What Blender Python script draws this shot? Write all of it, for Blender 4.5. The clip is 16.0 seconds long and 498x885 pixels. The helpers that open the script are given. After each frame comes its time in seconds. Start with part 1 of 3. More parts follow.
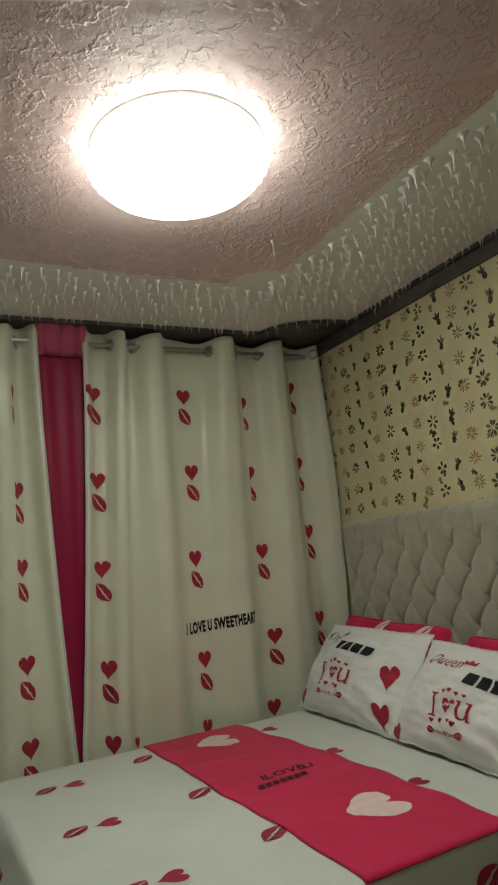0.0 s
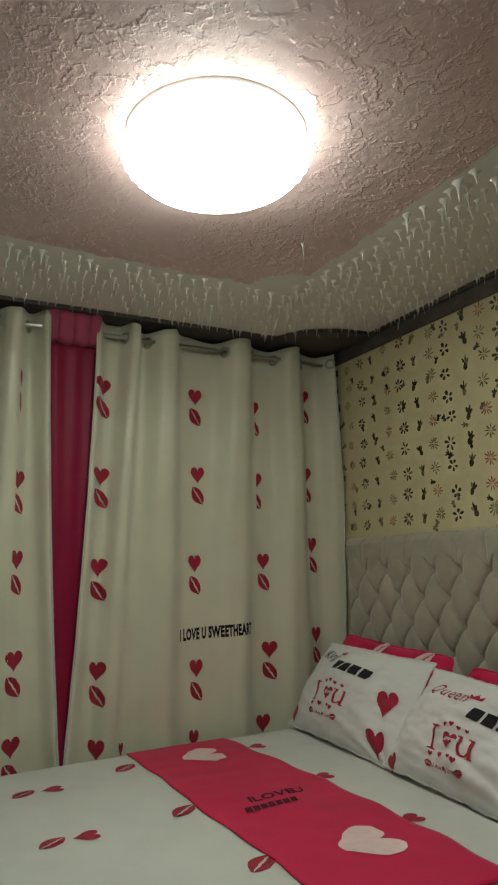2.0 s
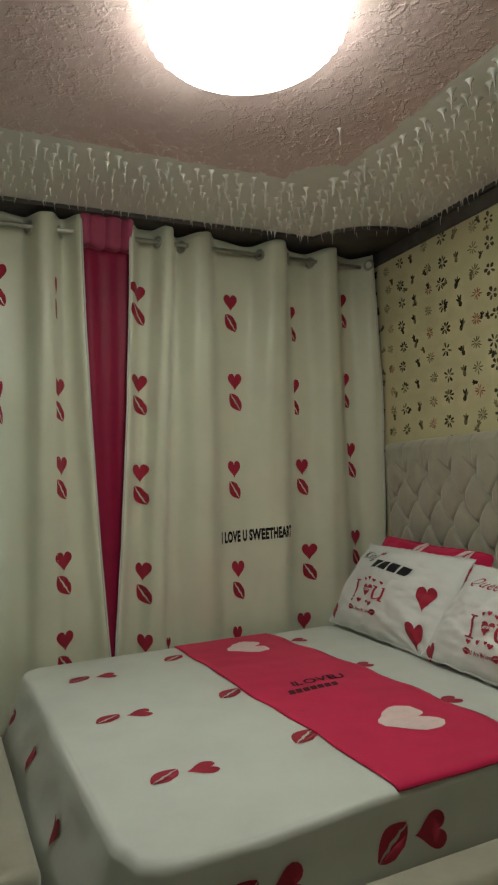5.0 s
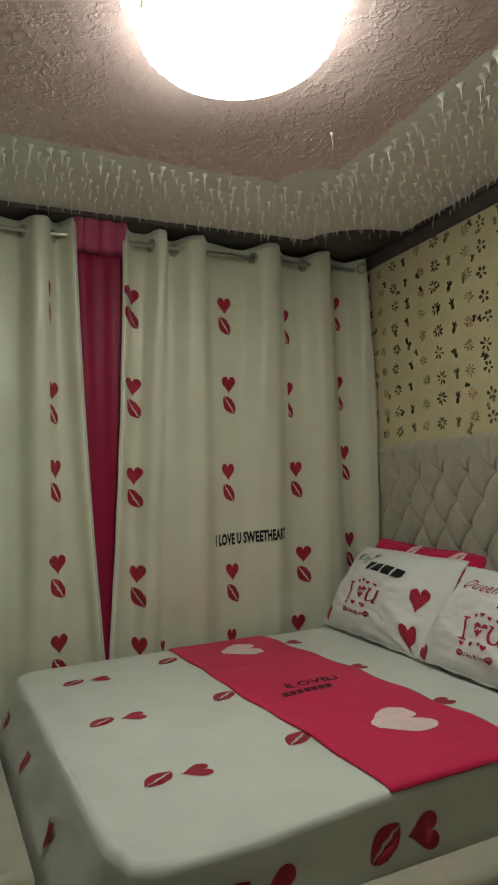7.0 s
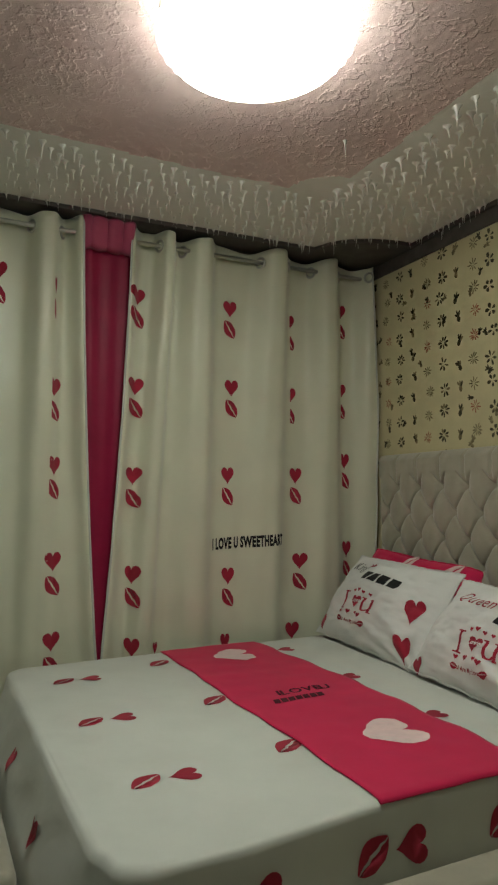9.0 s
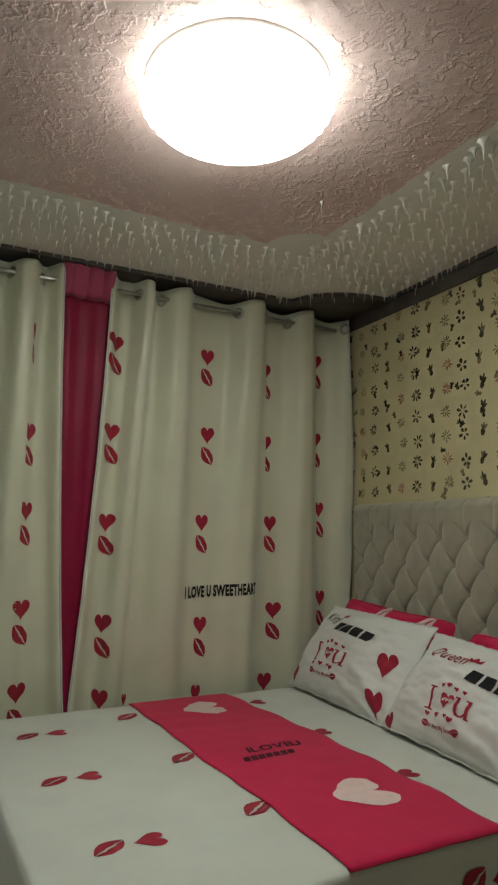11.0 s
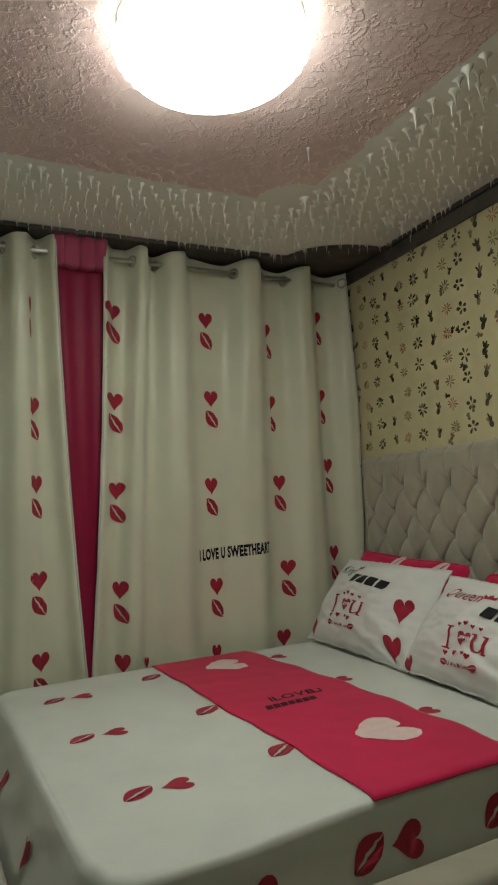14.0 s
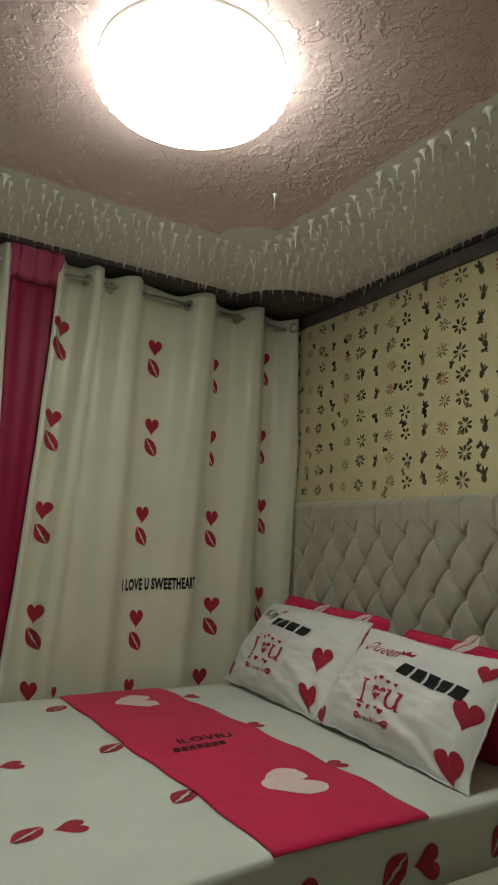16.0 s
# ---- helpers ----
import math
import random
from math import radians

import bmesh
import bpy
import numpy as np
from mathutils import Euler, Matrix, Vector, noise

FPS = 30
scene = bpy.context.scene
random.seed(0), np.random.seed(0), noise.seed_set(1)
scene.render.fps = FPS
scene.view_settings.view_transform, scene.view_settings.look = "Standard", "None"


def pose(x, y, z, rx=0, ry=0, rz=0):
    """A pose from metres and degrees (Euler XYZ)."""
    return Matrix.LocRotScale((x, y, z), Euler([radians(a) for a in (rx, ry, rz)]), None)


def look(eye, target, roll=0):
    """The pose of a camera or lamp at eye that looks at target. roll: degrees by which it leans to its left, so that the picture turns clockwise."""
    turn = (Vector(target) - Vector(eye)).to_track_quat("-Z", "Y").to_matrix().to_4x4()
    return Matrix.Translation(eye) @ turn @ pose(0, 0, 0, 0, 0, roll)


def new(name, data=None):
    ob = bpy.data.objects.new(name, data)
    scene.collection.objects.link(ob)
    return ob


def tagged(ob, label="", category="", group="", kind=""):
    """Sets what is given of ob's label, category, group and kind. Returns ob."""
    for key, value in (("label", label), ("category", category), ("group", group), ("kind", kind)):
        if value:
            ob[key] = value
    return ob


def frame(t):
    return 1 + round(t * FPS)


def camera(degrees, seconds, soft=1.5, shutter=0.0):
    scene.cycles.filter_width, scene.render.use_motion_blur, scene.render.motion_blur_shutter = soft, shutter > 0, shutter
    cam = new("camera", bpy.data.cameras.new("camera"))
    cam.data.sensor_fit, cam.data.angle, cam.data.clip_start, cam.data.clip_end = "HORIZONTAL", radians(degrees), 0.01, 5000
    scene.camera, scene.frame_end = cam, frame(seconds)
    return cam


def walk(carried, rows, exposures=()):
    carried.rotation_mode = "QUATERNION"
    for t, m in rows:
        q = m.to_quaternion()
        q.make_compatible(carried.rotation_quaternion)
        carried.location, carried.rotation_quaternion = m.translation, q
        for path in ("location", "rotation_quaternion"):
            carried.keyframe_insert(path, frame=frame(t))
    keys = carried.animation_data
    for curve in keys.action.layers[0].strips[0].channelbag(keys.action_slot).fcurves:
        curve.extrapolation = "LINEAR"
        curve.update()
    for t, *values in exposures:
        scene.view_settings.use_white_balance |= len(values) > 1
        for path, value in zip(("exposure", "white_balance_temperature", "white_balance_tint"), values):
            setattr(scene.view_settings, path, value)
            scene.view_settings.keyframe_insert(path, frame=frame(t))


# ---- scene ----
cam = camera(40.7, 16.0, soft=2.3)
PATH = [
    (0, (-2.154, -3.016, 1.412), (-1.207, -1.289, 1.762), -6.2),
    (0.5, (-2.15, -2.949, 1.371), (-1.25, -1.186, 1.658), -3.4),
    (1, (-2.171, -2.961, 1.43), (-1.274, -1.208, 1.78), -1.6),
    (1.5, (-2.145, -2.92, 1.404), (-1.219, -1.193, 1.808), -2.1),
    (2, (-2.157, -2.92, 1.437), (-1.21, -1.196, 1.8), -1.6),
    (2.5, (-2.155, -2.87, 1.392), (-1.397, -1.028, 1.569), -2.3),
    (3, (-2.166, -2.882, 1.37), (-1.42, -1.031, 1.51), -1.1),
    (3.5, (-2.154, -2.881, 1.363), (-1.337, -1.06, 1.485), -1.2),
    (4, (-2.164, -2.896, 1.372), (-1.344, -1.08, 1.537), -1.3),
    (4.5, (-2.151, -2.897, 1.369), (-1.304, -1.092, 1.524), -2.2),
    (5, (-2.151, -2.901, 1.364), (-1.297, -1.097, 1.499), -2.3),
    (7.5, (-2.148, -2.917, 1.365), (-1.268, -1.127, 1.509), -2.6),
    (8, (-2.142, -2.925, 1.361), (-1.22, -1.157, 1.511), -1.8),
    (8.5, (-2.145, -2.923, 1.37), (-1.246, -1.144, 1.539), -1.8),
    (9, (-2.151, -2.898, 1.357), (-1.282, -1.104, 1.517), -0.2),
    (11.5, (-2.152, -2.915, 1.397), (-1.22, -1.17, 1.688), 0.5),
    (12, (-2.118, -2.886, 1.332), (-1.259, -1.085, 1.474), -4.0),
    (12.5, (-2.126, -2.919, 1.331), (-1.279, -1.112, 1.463), -3.8),
    (13, (-2.138, -2.929, 1.333), (-1.262, -1.14, 1.511), -3.2),
    (13.5, (-2.133, -2.93, 1.33), (-1.205, -1.165, 1.485), -2.9),
    (14, (-2.127, -2.917, 1.331), (-1.227, -1.142, 1.532), -3.3),
    (14.5, (-2.126, -2.912, 1.333), (-1.149, -1.193, 1.635), -1.4),
    (15, (-2.128, -2.912, 1.335), (-1.141, -1.202, 1.653), -0.9),
    (15.5, (-2.123, -2.909, 1.328), (-1.165, -1.185, 1.657), 0.0),
    (16, (-2.123, -2.905, 1.339), (-1.068, -1.232, 1.639), 2.2),
]
walk(cam, [(t, look(eye, target, roll)) for t, eye, target, roll in PATH], [
    (0.0, 0.76), (1.5, 0.70), (2.5, 0.62), (3.5, 0.84), (4.0, 0.79), (5.0, 0.75), (8.0, 0.76), (9.0, 0.75),
    (11.5, 0.66), (12.0, 0.70), (13.0, 0.83), (13.5, 0.82), (14.5, 0.66), (16.0, 0.66)])

# ---- light ----
world = bpy.data.worlds.new("world")
scene.world = world
world.use_nodes = True
sky = world.node_tree.nodes.new("ShaderNodeTexSky")
sky.sky_type = "NISHITA"
sky.sun_disc = False
sky.sun_elevation, sky.sun_rotation = radians(35), radians(60)
world.node_tree.links.new(sky.outputs[0], world.node_tree.nodes["Background"].inputs[0])
world.node_tree.nodes["Background"].inputs[1].default_value = 0.06

CEIL = 2.60          # ceiling height
BED = 0.70           # top of the made bed
WEST, SOUTH, NORTH = -3.7, -3.8, 0.12


# ---- materials ----
def material(name):
    m = bpy.data.materials.new(name)
    m.use_nodes = True
    nt = m.node_tree
    return m, nt, nt.nodes["Principled BSDF"], nt.nodes["Material Output"]


def link(nt, a, b):
    nt.links.new(a, b)


def coords(nt, scale=(1, 1, 1), kind="Object"):
    c = nt.nodes.new("ShaderNodeTexCoord")
    mp = nt.nodes.new("ShaderNodeMapping")
    mp.inputs["Scale"].default_value = scale
    link(nt, c.outputs[kind], mp.inputs[0])
    return mp.outputs[0]


def noise_tex(nt, vec, scale, detail=4, rough=0.55):
    n = nt.nodes.new("ShaderNodeTexNoise")
    n.inputs["Scale"].default_value, n.inputs["Detail"].default_value, n.inputs["Roughness"].default_value = scale, detail, rough
    link(nt, vec, n.inputs["Vector"])
    return n.outputs["Fac"]


def ramp(nt, fac, stops):
    r = nt.nodes.new("ShaderNodeValToRGB")
    while len(r.color_ramp.elements) < len(stops):
        r.color_ramp.elements.new(0.5)
    for e, (p, c) in zip(r.color_ramp.elements, stops):
        e.position, e.color = p, (*c, 1)
    link(nt, fac, r.inputs[0])
    return r.outputs[0]


def bump(nt, height, strength, distance, normal=None):
    b = nt.nodes.new("ShaderNodeBump")
    b.inputs["Strength"].default_value, b.inputs["Distance"].default_value = strength, distance
    link(nt, height, b.inputs["Height"])
    if normal is not None:
        link(nt, normal, b.inputs["Normal"])
    return b.outputs[0]


def shade(c, k):
    return tuple(min(1, v * k) for v in c)


def cloth(name, color, rough=0.85, weave=900, wrinkle=7, sheen=0.2, spread=0.10, translucent=0.0, relief=0.004, gloss=0.25):
    """A woven fabric: fine thread relief, soft creases and slight tone changes."""
    m, nt, p, out = material(name)
    v = coords(nt)
    big, fine = noise_tex(nt, v, wrinkle, 3), noise_tex(nt, v, weave, 2)
    col = ramp(nt, big, [(0.25, shade(color, 1 - spread)), (0.75, shade(color, 1 + spread * 0.4))])
    link(nt, col, p.inputs["Base Color"])
    p.inputs["Roughness"].default_value = rough
    p.inputs["Sheen Weight"].default_value = sheen
    p.inputs["Specular IOR Level"].default_value = gloss
    nrm = bump(nt, big, 0.35, relief)
    nrm = bump(nt, fine, 0.25, 0.0006, nrm)
    link(nt, nrm, p.inputs["Normal"])
    if translucent:
        tr = nt.nodes.new("ShaderNodeBsdfTranslucent")
        mix = nt.nodes.new("ShaderNodeMixShader")
        mix.inputs[0].default_value = translucent
        link(nt, col, tr.inputs[0])
        link(nt, p.outputs[0], mix.inputs[1])
        link(nt, tr.outputs[0], mix.inputs[2])
        link(nt, mix.outputs[0], out.inputs[0])
    return m


def plaster(name, low, high, scale, depth, rough=0.8, flakes=0):
    m, nt, p, _ = material(name)
    v = coords(nt)
    tone, grain, fine = noise_tex(nt, v, 2.2, 4), noise_tex(nt, v, scale, 5, 0.6), noise_tex(nt, v, 260, 2)
    link(nt, ramp(nt, tone, [(0.3, low), (0.7, high)]), p.inputs["Base Color"])
    p.inputs["Roughness"].default_value = rough
    nrm = bump(nt, grain, 0.6, depth)
    if flakes:
        # knocked-down flakes: ragged plates at two sizes with sharp rims
        for size, lo, strength in ((flakes, 0.51, 0.55), (flakes * 2.2, 0.55, 0.30)):
            n3 = noise_tex(nt, v, size, 3, 0.55)
            plate = ramp(nt, n3, [(lo, (0, 0, 0)), (lo + 0.05, (1, 1, 1)), (lo + 0.16, (0.25, 0.25, 0.25))])
            nrm = bump(nt, plate, strength, 0.0045, nrm)
    link(nt, bump(nt, fine, 0.3, 0.001, nrm), p.inputs["Normal"])
    return m


def plain(name, color, rough=0.5, metal=0.0, grain=40, spread=0.12, depth=0.0008):
    m, nt, p, _ = material(name)
    v = coords(nt)
    n = noise_tex(nt, v, grain, 4)
    link(nt, ramp(nt, n, [(0.3, shade(color, 1 - spread)), (0.7, shade(color, 1 + spread))]), p.inputs["Base Color"])
    p.inputs["Roughness"].default_value, p.inputs["Metallic"].default_value = rough, metal
    link(nt, bump(nt, n, 0.3, depth), p.inputs["Normal"])
    return m


CREAM = cloth("cream_curtain_cloth", (0.78, 0.78, 0.62), 0.36, 700, 5, 0.45, 0.06, translucent=0.22, gloss=0.55)
SHEET = cloth("white_bed_cotton", (0.605, 0.625, 0.575), 0.8, 900, 6, 0.2, 0.07, relief=0.009)
PILLOW = cloth("white_pillow_cotton", (0.69, 0.70, 0.68), 0.8, 900, 9, 0.2, 0.06, relief=0.010)
CRIMSON = cloth("crimson_cotton", (0.58, 0.009, 0.074), 0.75, 900, 8, 0.15, 0.12)
SATIN = cloth("crimson_satin", (0.27, 0.006, 0.042), 0.5, 800, 9, 0.1, 0.15)
PINK = cloth("pink_header_tape", (0.46, 0.075, 0.15), 0.6, 800, 12, 0.2, 0.12)
VELVET = cloth("beige_velvet", (0.375, 0.352, 0.272), 0.6, 600, 14, 0.6, 0.12)
PALE = cloth("pale_pink_felt", (0.76, 0.58, 0.56), 0.9, 500, 34, 0.2, 0.10, relief=0.008)
PRINT_RED = cloth("red_print", (0.35, 0.018, 0.042), 0.8, 900, 30, 0.1, 0.15)
RUNNER_INK = cloth("faded_dark_print", (0.075, 0.006, 0.016), 0.8, 900, 30, 0.05, 0.3)
PRINT_BLACK = cloth("black_print", (0.012, 0.012, 0.014), 0.8, 900, 30, 0.05, 0.2)
WALLPAPER = plain("cream_wallpaper", (0.56, 0.50, 0.30), 0.6, 0, 6, 0.06, 0.0006)
INK = plain("dark_wallpaper_ink", (0.062, 0.056, 0.030), 0.6, 0, 60, 0.7)
INK_SOFT = plain("faded_wallpaper_ink", (0.20, 0.165, 0.085), 0.6, 0, 60, 0.5)
INK_RED = plain("red_wallpaper_ink", (0.36, 0.135, 0.08), 0.6, 0, 60, 0.35)
DARK = plain("dark_brown_paint", (0.070, 0.062, 0.056), 0.55, 0, 12, 0.3)
METAL = plain("brushed_steel", (0.55, 0.54, 0.50), 0.28, 1.0, 60, 0.1, 0.0002)
WHITE = plain("white_enamel", (0.80, 0.80, 0.78), 0.35, 0, 20, 0.04, 0.0003)
CRYSTAL = plain("clear_crystal_button", (0.8, 0.8, 0.8), 0.08, 0.6, 30, 0.05, 0.0001)
PINK_PLASTER = plaster("rough_pink_plaster", (0.615, 0.445, 0.43), (0.725, 0.57, 0.55), 70, 0.0022, 0.42, 17)
GREY_PLASTER = plaster("grey_green_ceiling_plaster", (0.78, 0.79, 0.73), (0.85, 0.85, 0.80), 18, 0.002)
DRIP = plaster("white_plaster_drip", (0.71, 0.72, 0.67), (0.78, 0.78, 0.74), 60, 0.001, 0.6)
WALL = plain("cream_wall_paint", (0.64, 0.62, 0.55), 0.7, 0, 5, 0.06)
FLOOR = plain("grey_floor_tile", (0.26, 0.25, 0.22), 0.35, 0, 8, 0.12)

GLOW, gnt, gp, gout = material("lit_lamp_diffuser")
gp.inputs["Base Color"].default_value = (0.9, 0.9, 0.88, 1)
gp.inputs["Roughness"].default_value = 0.4
gp.inputs["Emission Color"].default_value = (0.955, 1.0, 0.89, 1)
gp.inputs["Emission Strength"].default_value = 15.2

RIM, rnt, rp, rout = material("lit_crystal_rim")
rp.inputs["Base Color"].default_value = (0.85, 0.85, 0.82, 1)
rp.inputs["Roughness"].default_value = 0.3
rp.inputs["Emission Color"].default_value = (0.955, 1.0, 0.89, 1)
rp.inputs["Emission Strength"].default_value = 7.4

ACRYLIC = plain("white_acrylic", (0.82, 0.82, 0.79), 0.3, 0, 30, 0.04, 0.0003)

GLASS, glnt, glp, glout = material("window_glass")
glp.inputs["Transmission Weight"].default_value = 1.0
glp.inputs["Roughness"].default_value = 0.02


# ---- mesh helpers ----
def finish(bm, name, mats, smooth=True):
    bmesh.ops.recalc_face_normals(bm, faces=bm.faces)
    me = bpy.data.meshes.new(name)
    bm.to_mesh(me)
    bm.free()
    for mt in (mats if isinstance(mats, (list, tuple)) else [mats]):
        me.materials.append(mt)
    if smooth:
        for f in me.polygons:
            f.use_smooth = True
    return me


def part(name, bm, mat, parent, label="", smooth=True):
    ob = new(name, finish(bm, name, mat, smooth))
    ob.parent = parent
    return tagged(ob, label)


def box(bm, lo, hi, bevel=0.0, segments=2):
    r = bmesh.ops.create_cube(bm, size=1)["verts"]
    for v in r:
        v.co = Vector([(a + b) / 2 + c * (b - a) for a, b, c in zip(lo, hi, v.co)])
    if bevel:
        edges = list({e for v in r for e in v.link_edges})
        bmesh.ops.bevel(bm, geom=edges, offset=bevel, segments=segments, affect="EDGES", profile=0.5)
    return bm


def grid_mesh(bm, P, nu, nv, mat=0):
    """A sheet of quads through P(i, j), for i in 0..nu and j in 0..nv."""
    vs = [[bm.verts.new(P(i / nu, j / nv)) for j in range(nv + 1)] for i in range(nu + 1)]
    for i in range(nu):
        for j in range(nv):
            bm.faces.new((vs[i][j], vs[i + 1][j], vs[i + 1][j + 1], vs[i][j + 1])).material_index = mat
    return vs


def lathe(bm, profile, n=48, at=(0, 0, 0), wave=0.0, lobes=0):
    """Turns (radius, z) pairs about the z axis; wave and lobes scallop the outline."""
    rings = []
    for r, z in profile:
        ring = []
        for k in range(n):
            a = 2 * math.pi * k / n
            q = r * (1 + wave * abs(math.sin(lobes * a / 2))) if lobes else r
            ring.append(bm.verts.new((at[0] + q * math.cos(a), at[1] + q * math.sin(a), at[2] + z)))
        rings.append(ring)
    for a, b in zip(rings, rings[1:]):
        for k in range(n):
            bm.faces.new((a[k], a[(k + 1) % n], b[(k + 1) % n], b[k]))
    bm.faces.new(rings[0])
    bm.faces.new(rings[-1])
    return bm


def tube(bm, a, b, r, n=16):
    a, b = Vector(a), Vector(b)
    q = (b - a).to_track_quat("Z", "Y").to_matrix().to_4x4()
    c = bmesh.ops.create_cone(bm, cap_ends=True, segments=n, radius1=r, radius2=r, depth=(b - a).length)["verts"]
    bmesh.ops.transform(bm, matrix=Matrix.Translation((a + b) / 2) @ q, verts=c)
    return bm


def torus(bm, centre, axis, R, r, n=24, k=8):
    q = Vector(axis).to_track_quat("Z", "Y").to_matrix()
    vs = []
    for i in range(n):
        a = 2 * math.pi * i / n
        vs.append([bm.verts.new(Vector(centre) + q @ Vector(((R + r * math.cos(b)) * math.cos(a), (R + r * math.cos(b)) * math.sin(a), r * math.sin(b))))
                   for b in (2 * math.pi * j / k for j in range(k))])
    for i in range(n):
        for j in range(k):
            bm.faces.new((vs[i][j], vs[(i + 1) % n][j], vs[(i + 1) % n][(j + 1) % k], vs[i][(j + 1) % k]))
    return bm


def thing(name, label, category, group=""):
    return tagged(new(name), label, category, group)


def bumpy(x, y, z=0.0, scale=3.0):
    return noise.noise(Vector((x * scale, y * scale, z * scale)))


# ---- printed motifs: flat outlines laid on a surface ----
def heart(n=28):
    pts = []
    for k in range(n):
        a = 2 * math.pi * k / n
        pts.append((16 * math.sin(a) ** 3 / 34, (13 * math.cos(a) - 5 * math.cos(2 * a) - 2 * math.cos(3 * a) - math.cos(4 * a) + 2.5) / 31))
    return [pts]


def lips(n=9):
    """Two lips of a kiss print with a ragged white gap, one unit wide."""
    up, low = [], []
    xs = [i / n - 0.5 for i in range(n + 1)]
    gap = [0.035 * math.sin(i * 2.3) for i in range(n + 1)]
    for x, g in zip(xs, gap):
        up.append((x, 0.035 * (1 - (2 * x) ** 2) + g * 0.5))
    for x in reversed(xs):
        up.append((x, 0.06 + 0.27 * (1 - abs(2 * x) ** 1.5) * (1 - 0.25 * math.exp(-(x * 9) ** 2)) - (0.05 if abs(x) > 0.49 else 0)))
    for x, g in zip(xs, gap):
        low.append((x, -0.035 * (1 - (2 * x) ** 2) + g * 0.5 - 0.012))
    for x in reversed(xs):
        low.append((x, -0.05 - 0.29 * (1 - abs(2 * x) ** 1.8)))
    return [up, low]


def bars(w, h, n=1):
    """A word that stays unread: plain strokes side by side."""
    out = []
    for k in range(n):
        x0, x1 = -w / 2 + w * k / n, -w / 2 + w * (k + 0.82) / n
        out.append([(x0, -h / 2), (x1, -h / 2), (x1, h / 2), (x0, h / 2)])
    return out


def crown():
    return [[(-0.5, -0.3), (0.5, -0.3), (0.6, 0.3), (0.25, 0.0), (0.0, 0.45), (-0.25, 0.0), (-0.6, 0.3)]]


def petals(n, r0, r1, w, rnd):
    """A daisy of n separate petals."""
    out = []
    turn = rnd.random() * 6
    for k in range(n):
        a = turn + 2 * math.pi * k / n + rnd.uniform(-0.12, 0.12)
        r = r1 * rnd.uniform(0.8, 1.1)
        ww = w * rnd.uniform(0.7, 1.2)
        c, s = math.cos(a), math.sin(a)
        pts = [(r0, 0), (r0 + (r - r0) * 0.5, ww), (r * 0.93, ww * 0.8), (r, 0), (r * 0.93, -ww * 0.8), (r0 + (r - r0) * 0.5, -ww)]
        out.append([(x * c - y * s, x * s + y * c) for x, y in pts])
    return out


def vase(rnd):
    """A small brushed posy: ragged leaves over a rounded foot."""
    foot = [(0.26 * math.cos(t) * rnd.uniform(0.8, 1.1), -0.22 + 0.26 * math.sin(t)) for t in (2 * math.pi * k / 9 for k in range(9))]
    out = [foot]
    for lean in (-0.7, 0.15, 0.95):
        r, w = rnd.uniform(0.42, 0.62), rnd.uniform(0.10, 0.17)
        c, s = math.cos(1.57 - lean), math.sin(1.57 - lean)
        out.append([(x * c - y * s, -0.06 + x * s + y * c) for x, y in ((0, 0), (r * 0.5, w), (r * 0.9, w * 0.7), (r, 0), (r * 0.75, -w * 0.5), (r * 0.4, -w))])
    return out


def place2d(polys, x, y, sx, sy=None, turn=0.0):
    c, s = math.cos(radians(turn)), math.sin(radians(turn))
    sy = sx if sy is None else sy
    return [[(x + c * px * sx - s * py * sy, y + s * px * sx + c * py * sy) for px, py in poly] for poly in polys]


def lay(bm, polys, surf, step=0.015, mat=0):
    """Lays flat outlines on a surface: surf(u, v) gives the point; they are cut fine enough to bend with it."""
    for poly in polys:
        tmp = bmesh.new()
        try:
            tmp.faces.new([tmp.verts.new((x, y, 0)) for x, y in poly])
        except ValueError:
            tmp.free()
            continue
        tmp.normal_update()
        bmesh.ops.triangulate(tmp, faces=tmp.faces[:], quad_method="BEAUTY", ngon_method="EAR_CLIP")
        for axis in (0, 1):
            lo, hi = min(p[axis] for p in poly), max(p[axis] for p in poly)
            k = math.floor(lo / step) + 1
            while k * step < hi:
                co, no = Vector((0, 0, 0)), Vector((0, 0, 0))
                co[axis], no[axis] = k * step, 1
                bmesh.ops.bisect_plane(tmp, geom=tmp.verts[:] + tmp.edges[:] + tmp.faces[:], plane_co=co, plane_no=no)
                k += 1
        made = {v: bm.verts.new(surf(v.co.x, v.co.y)) for v in tmp.verts}
        for f in tmp.faces:
            try:
                bm.faces.new([made[v] for v in f.verts]).material_index = mat
            except ValueError:
                pass
        tmp.free()
    return bm


def letters(text, height, shear=0.0, bold=0.0, width=1.0):
    """Outlines of a line of writing, as triangles, centred on the origin."""
    cu = bpy.data.curves.new("writing", "FONT")
    cu.body, cu.size, cu.shear, cu.offset, cu.align_x, cu.align_y = text, height / 0.7, shear, bold, "CENTER", "CENTER"
    cu.resolution_u, cu.space_character = 3, 1.10
    ob = bpy.data.objects.new("writing", cu)
    scene.collection.objects.link(ob)
    me = bpy.data.meshes.new_from_object(ob.evaluated_get(bpy.context.evaluated_depsgraph_get()))
    polys = [[(me.vertices[i].co.x * width, me.vertices[i].co.y) for i in f.vertices] for f in me.polygons]
    bpy.data.objects.remove(ob)
    bpy.data.curves.remove(cu)
    bpy.data.meshes.remove(me)
    return polys


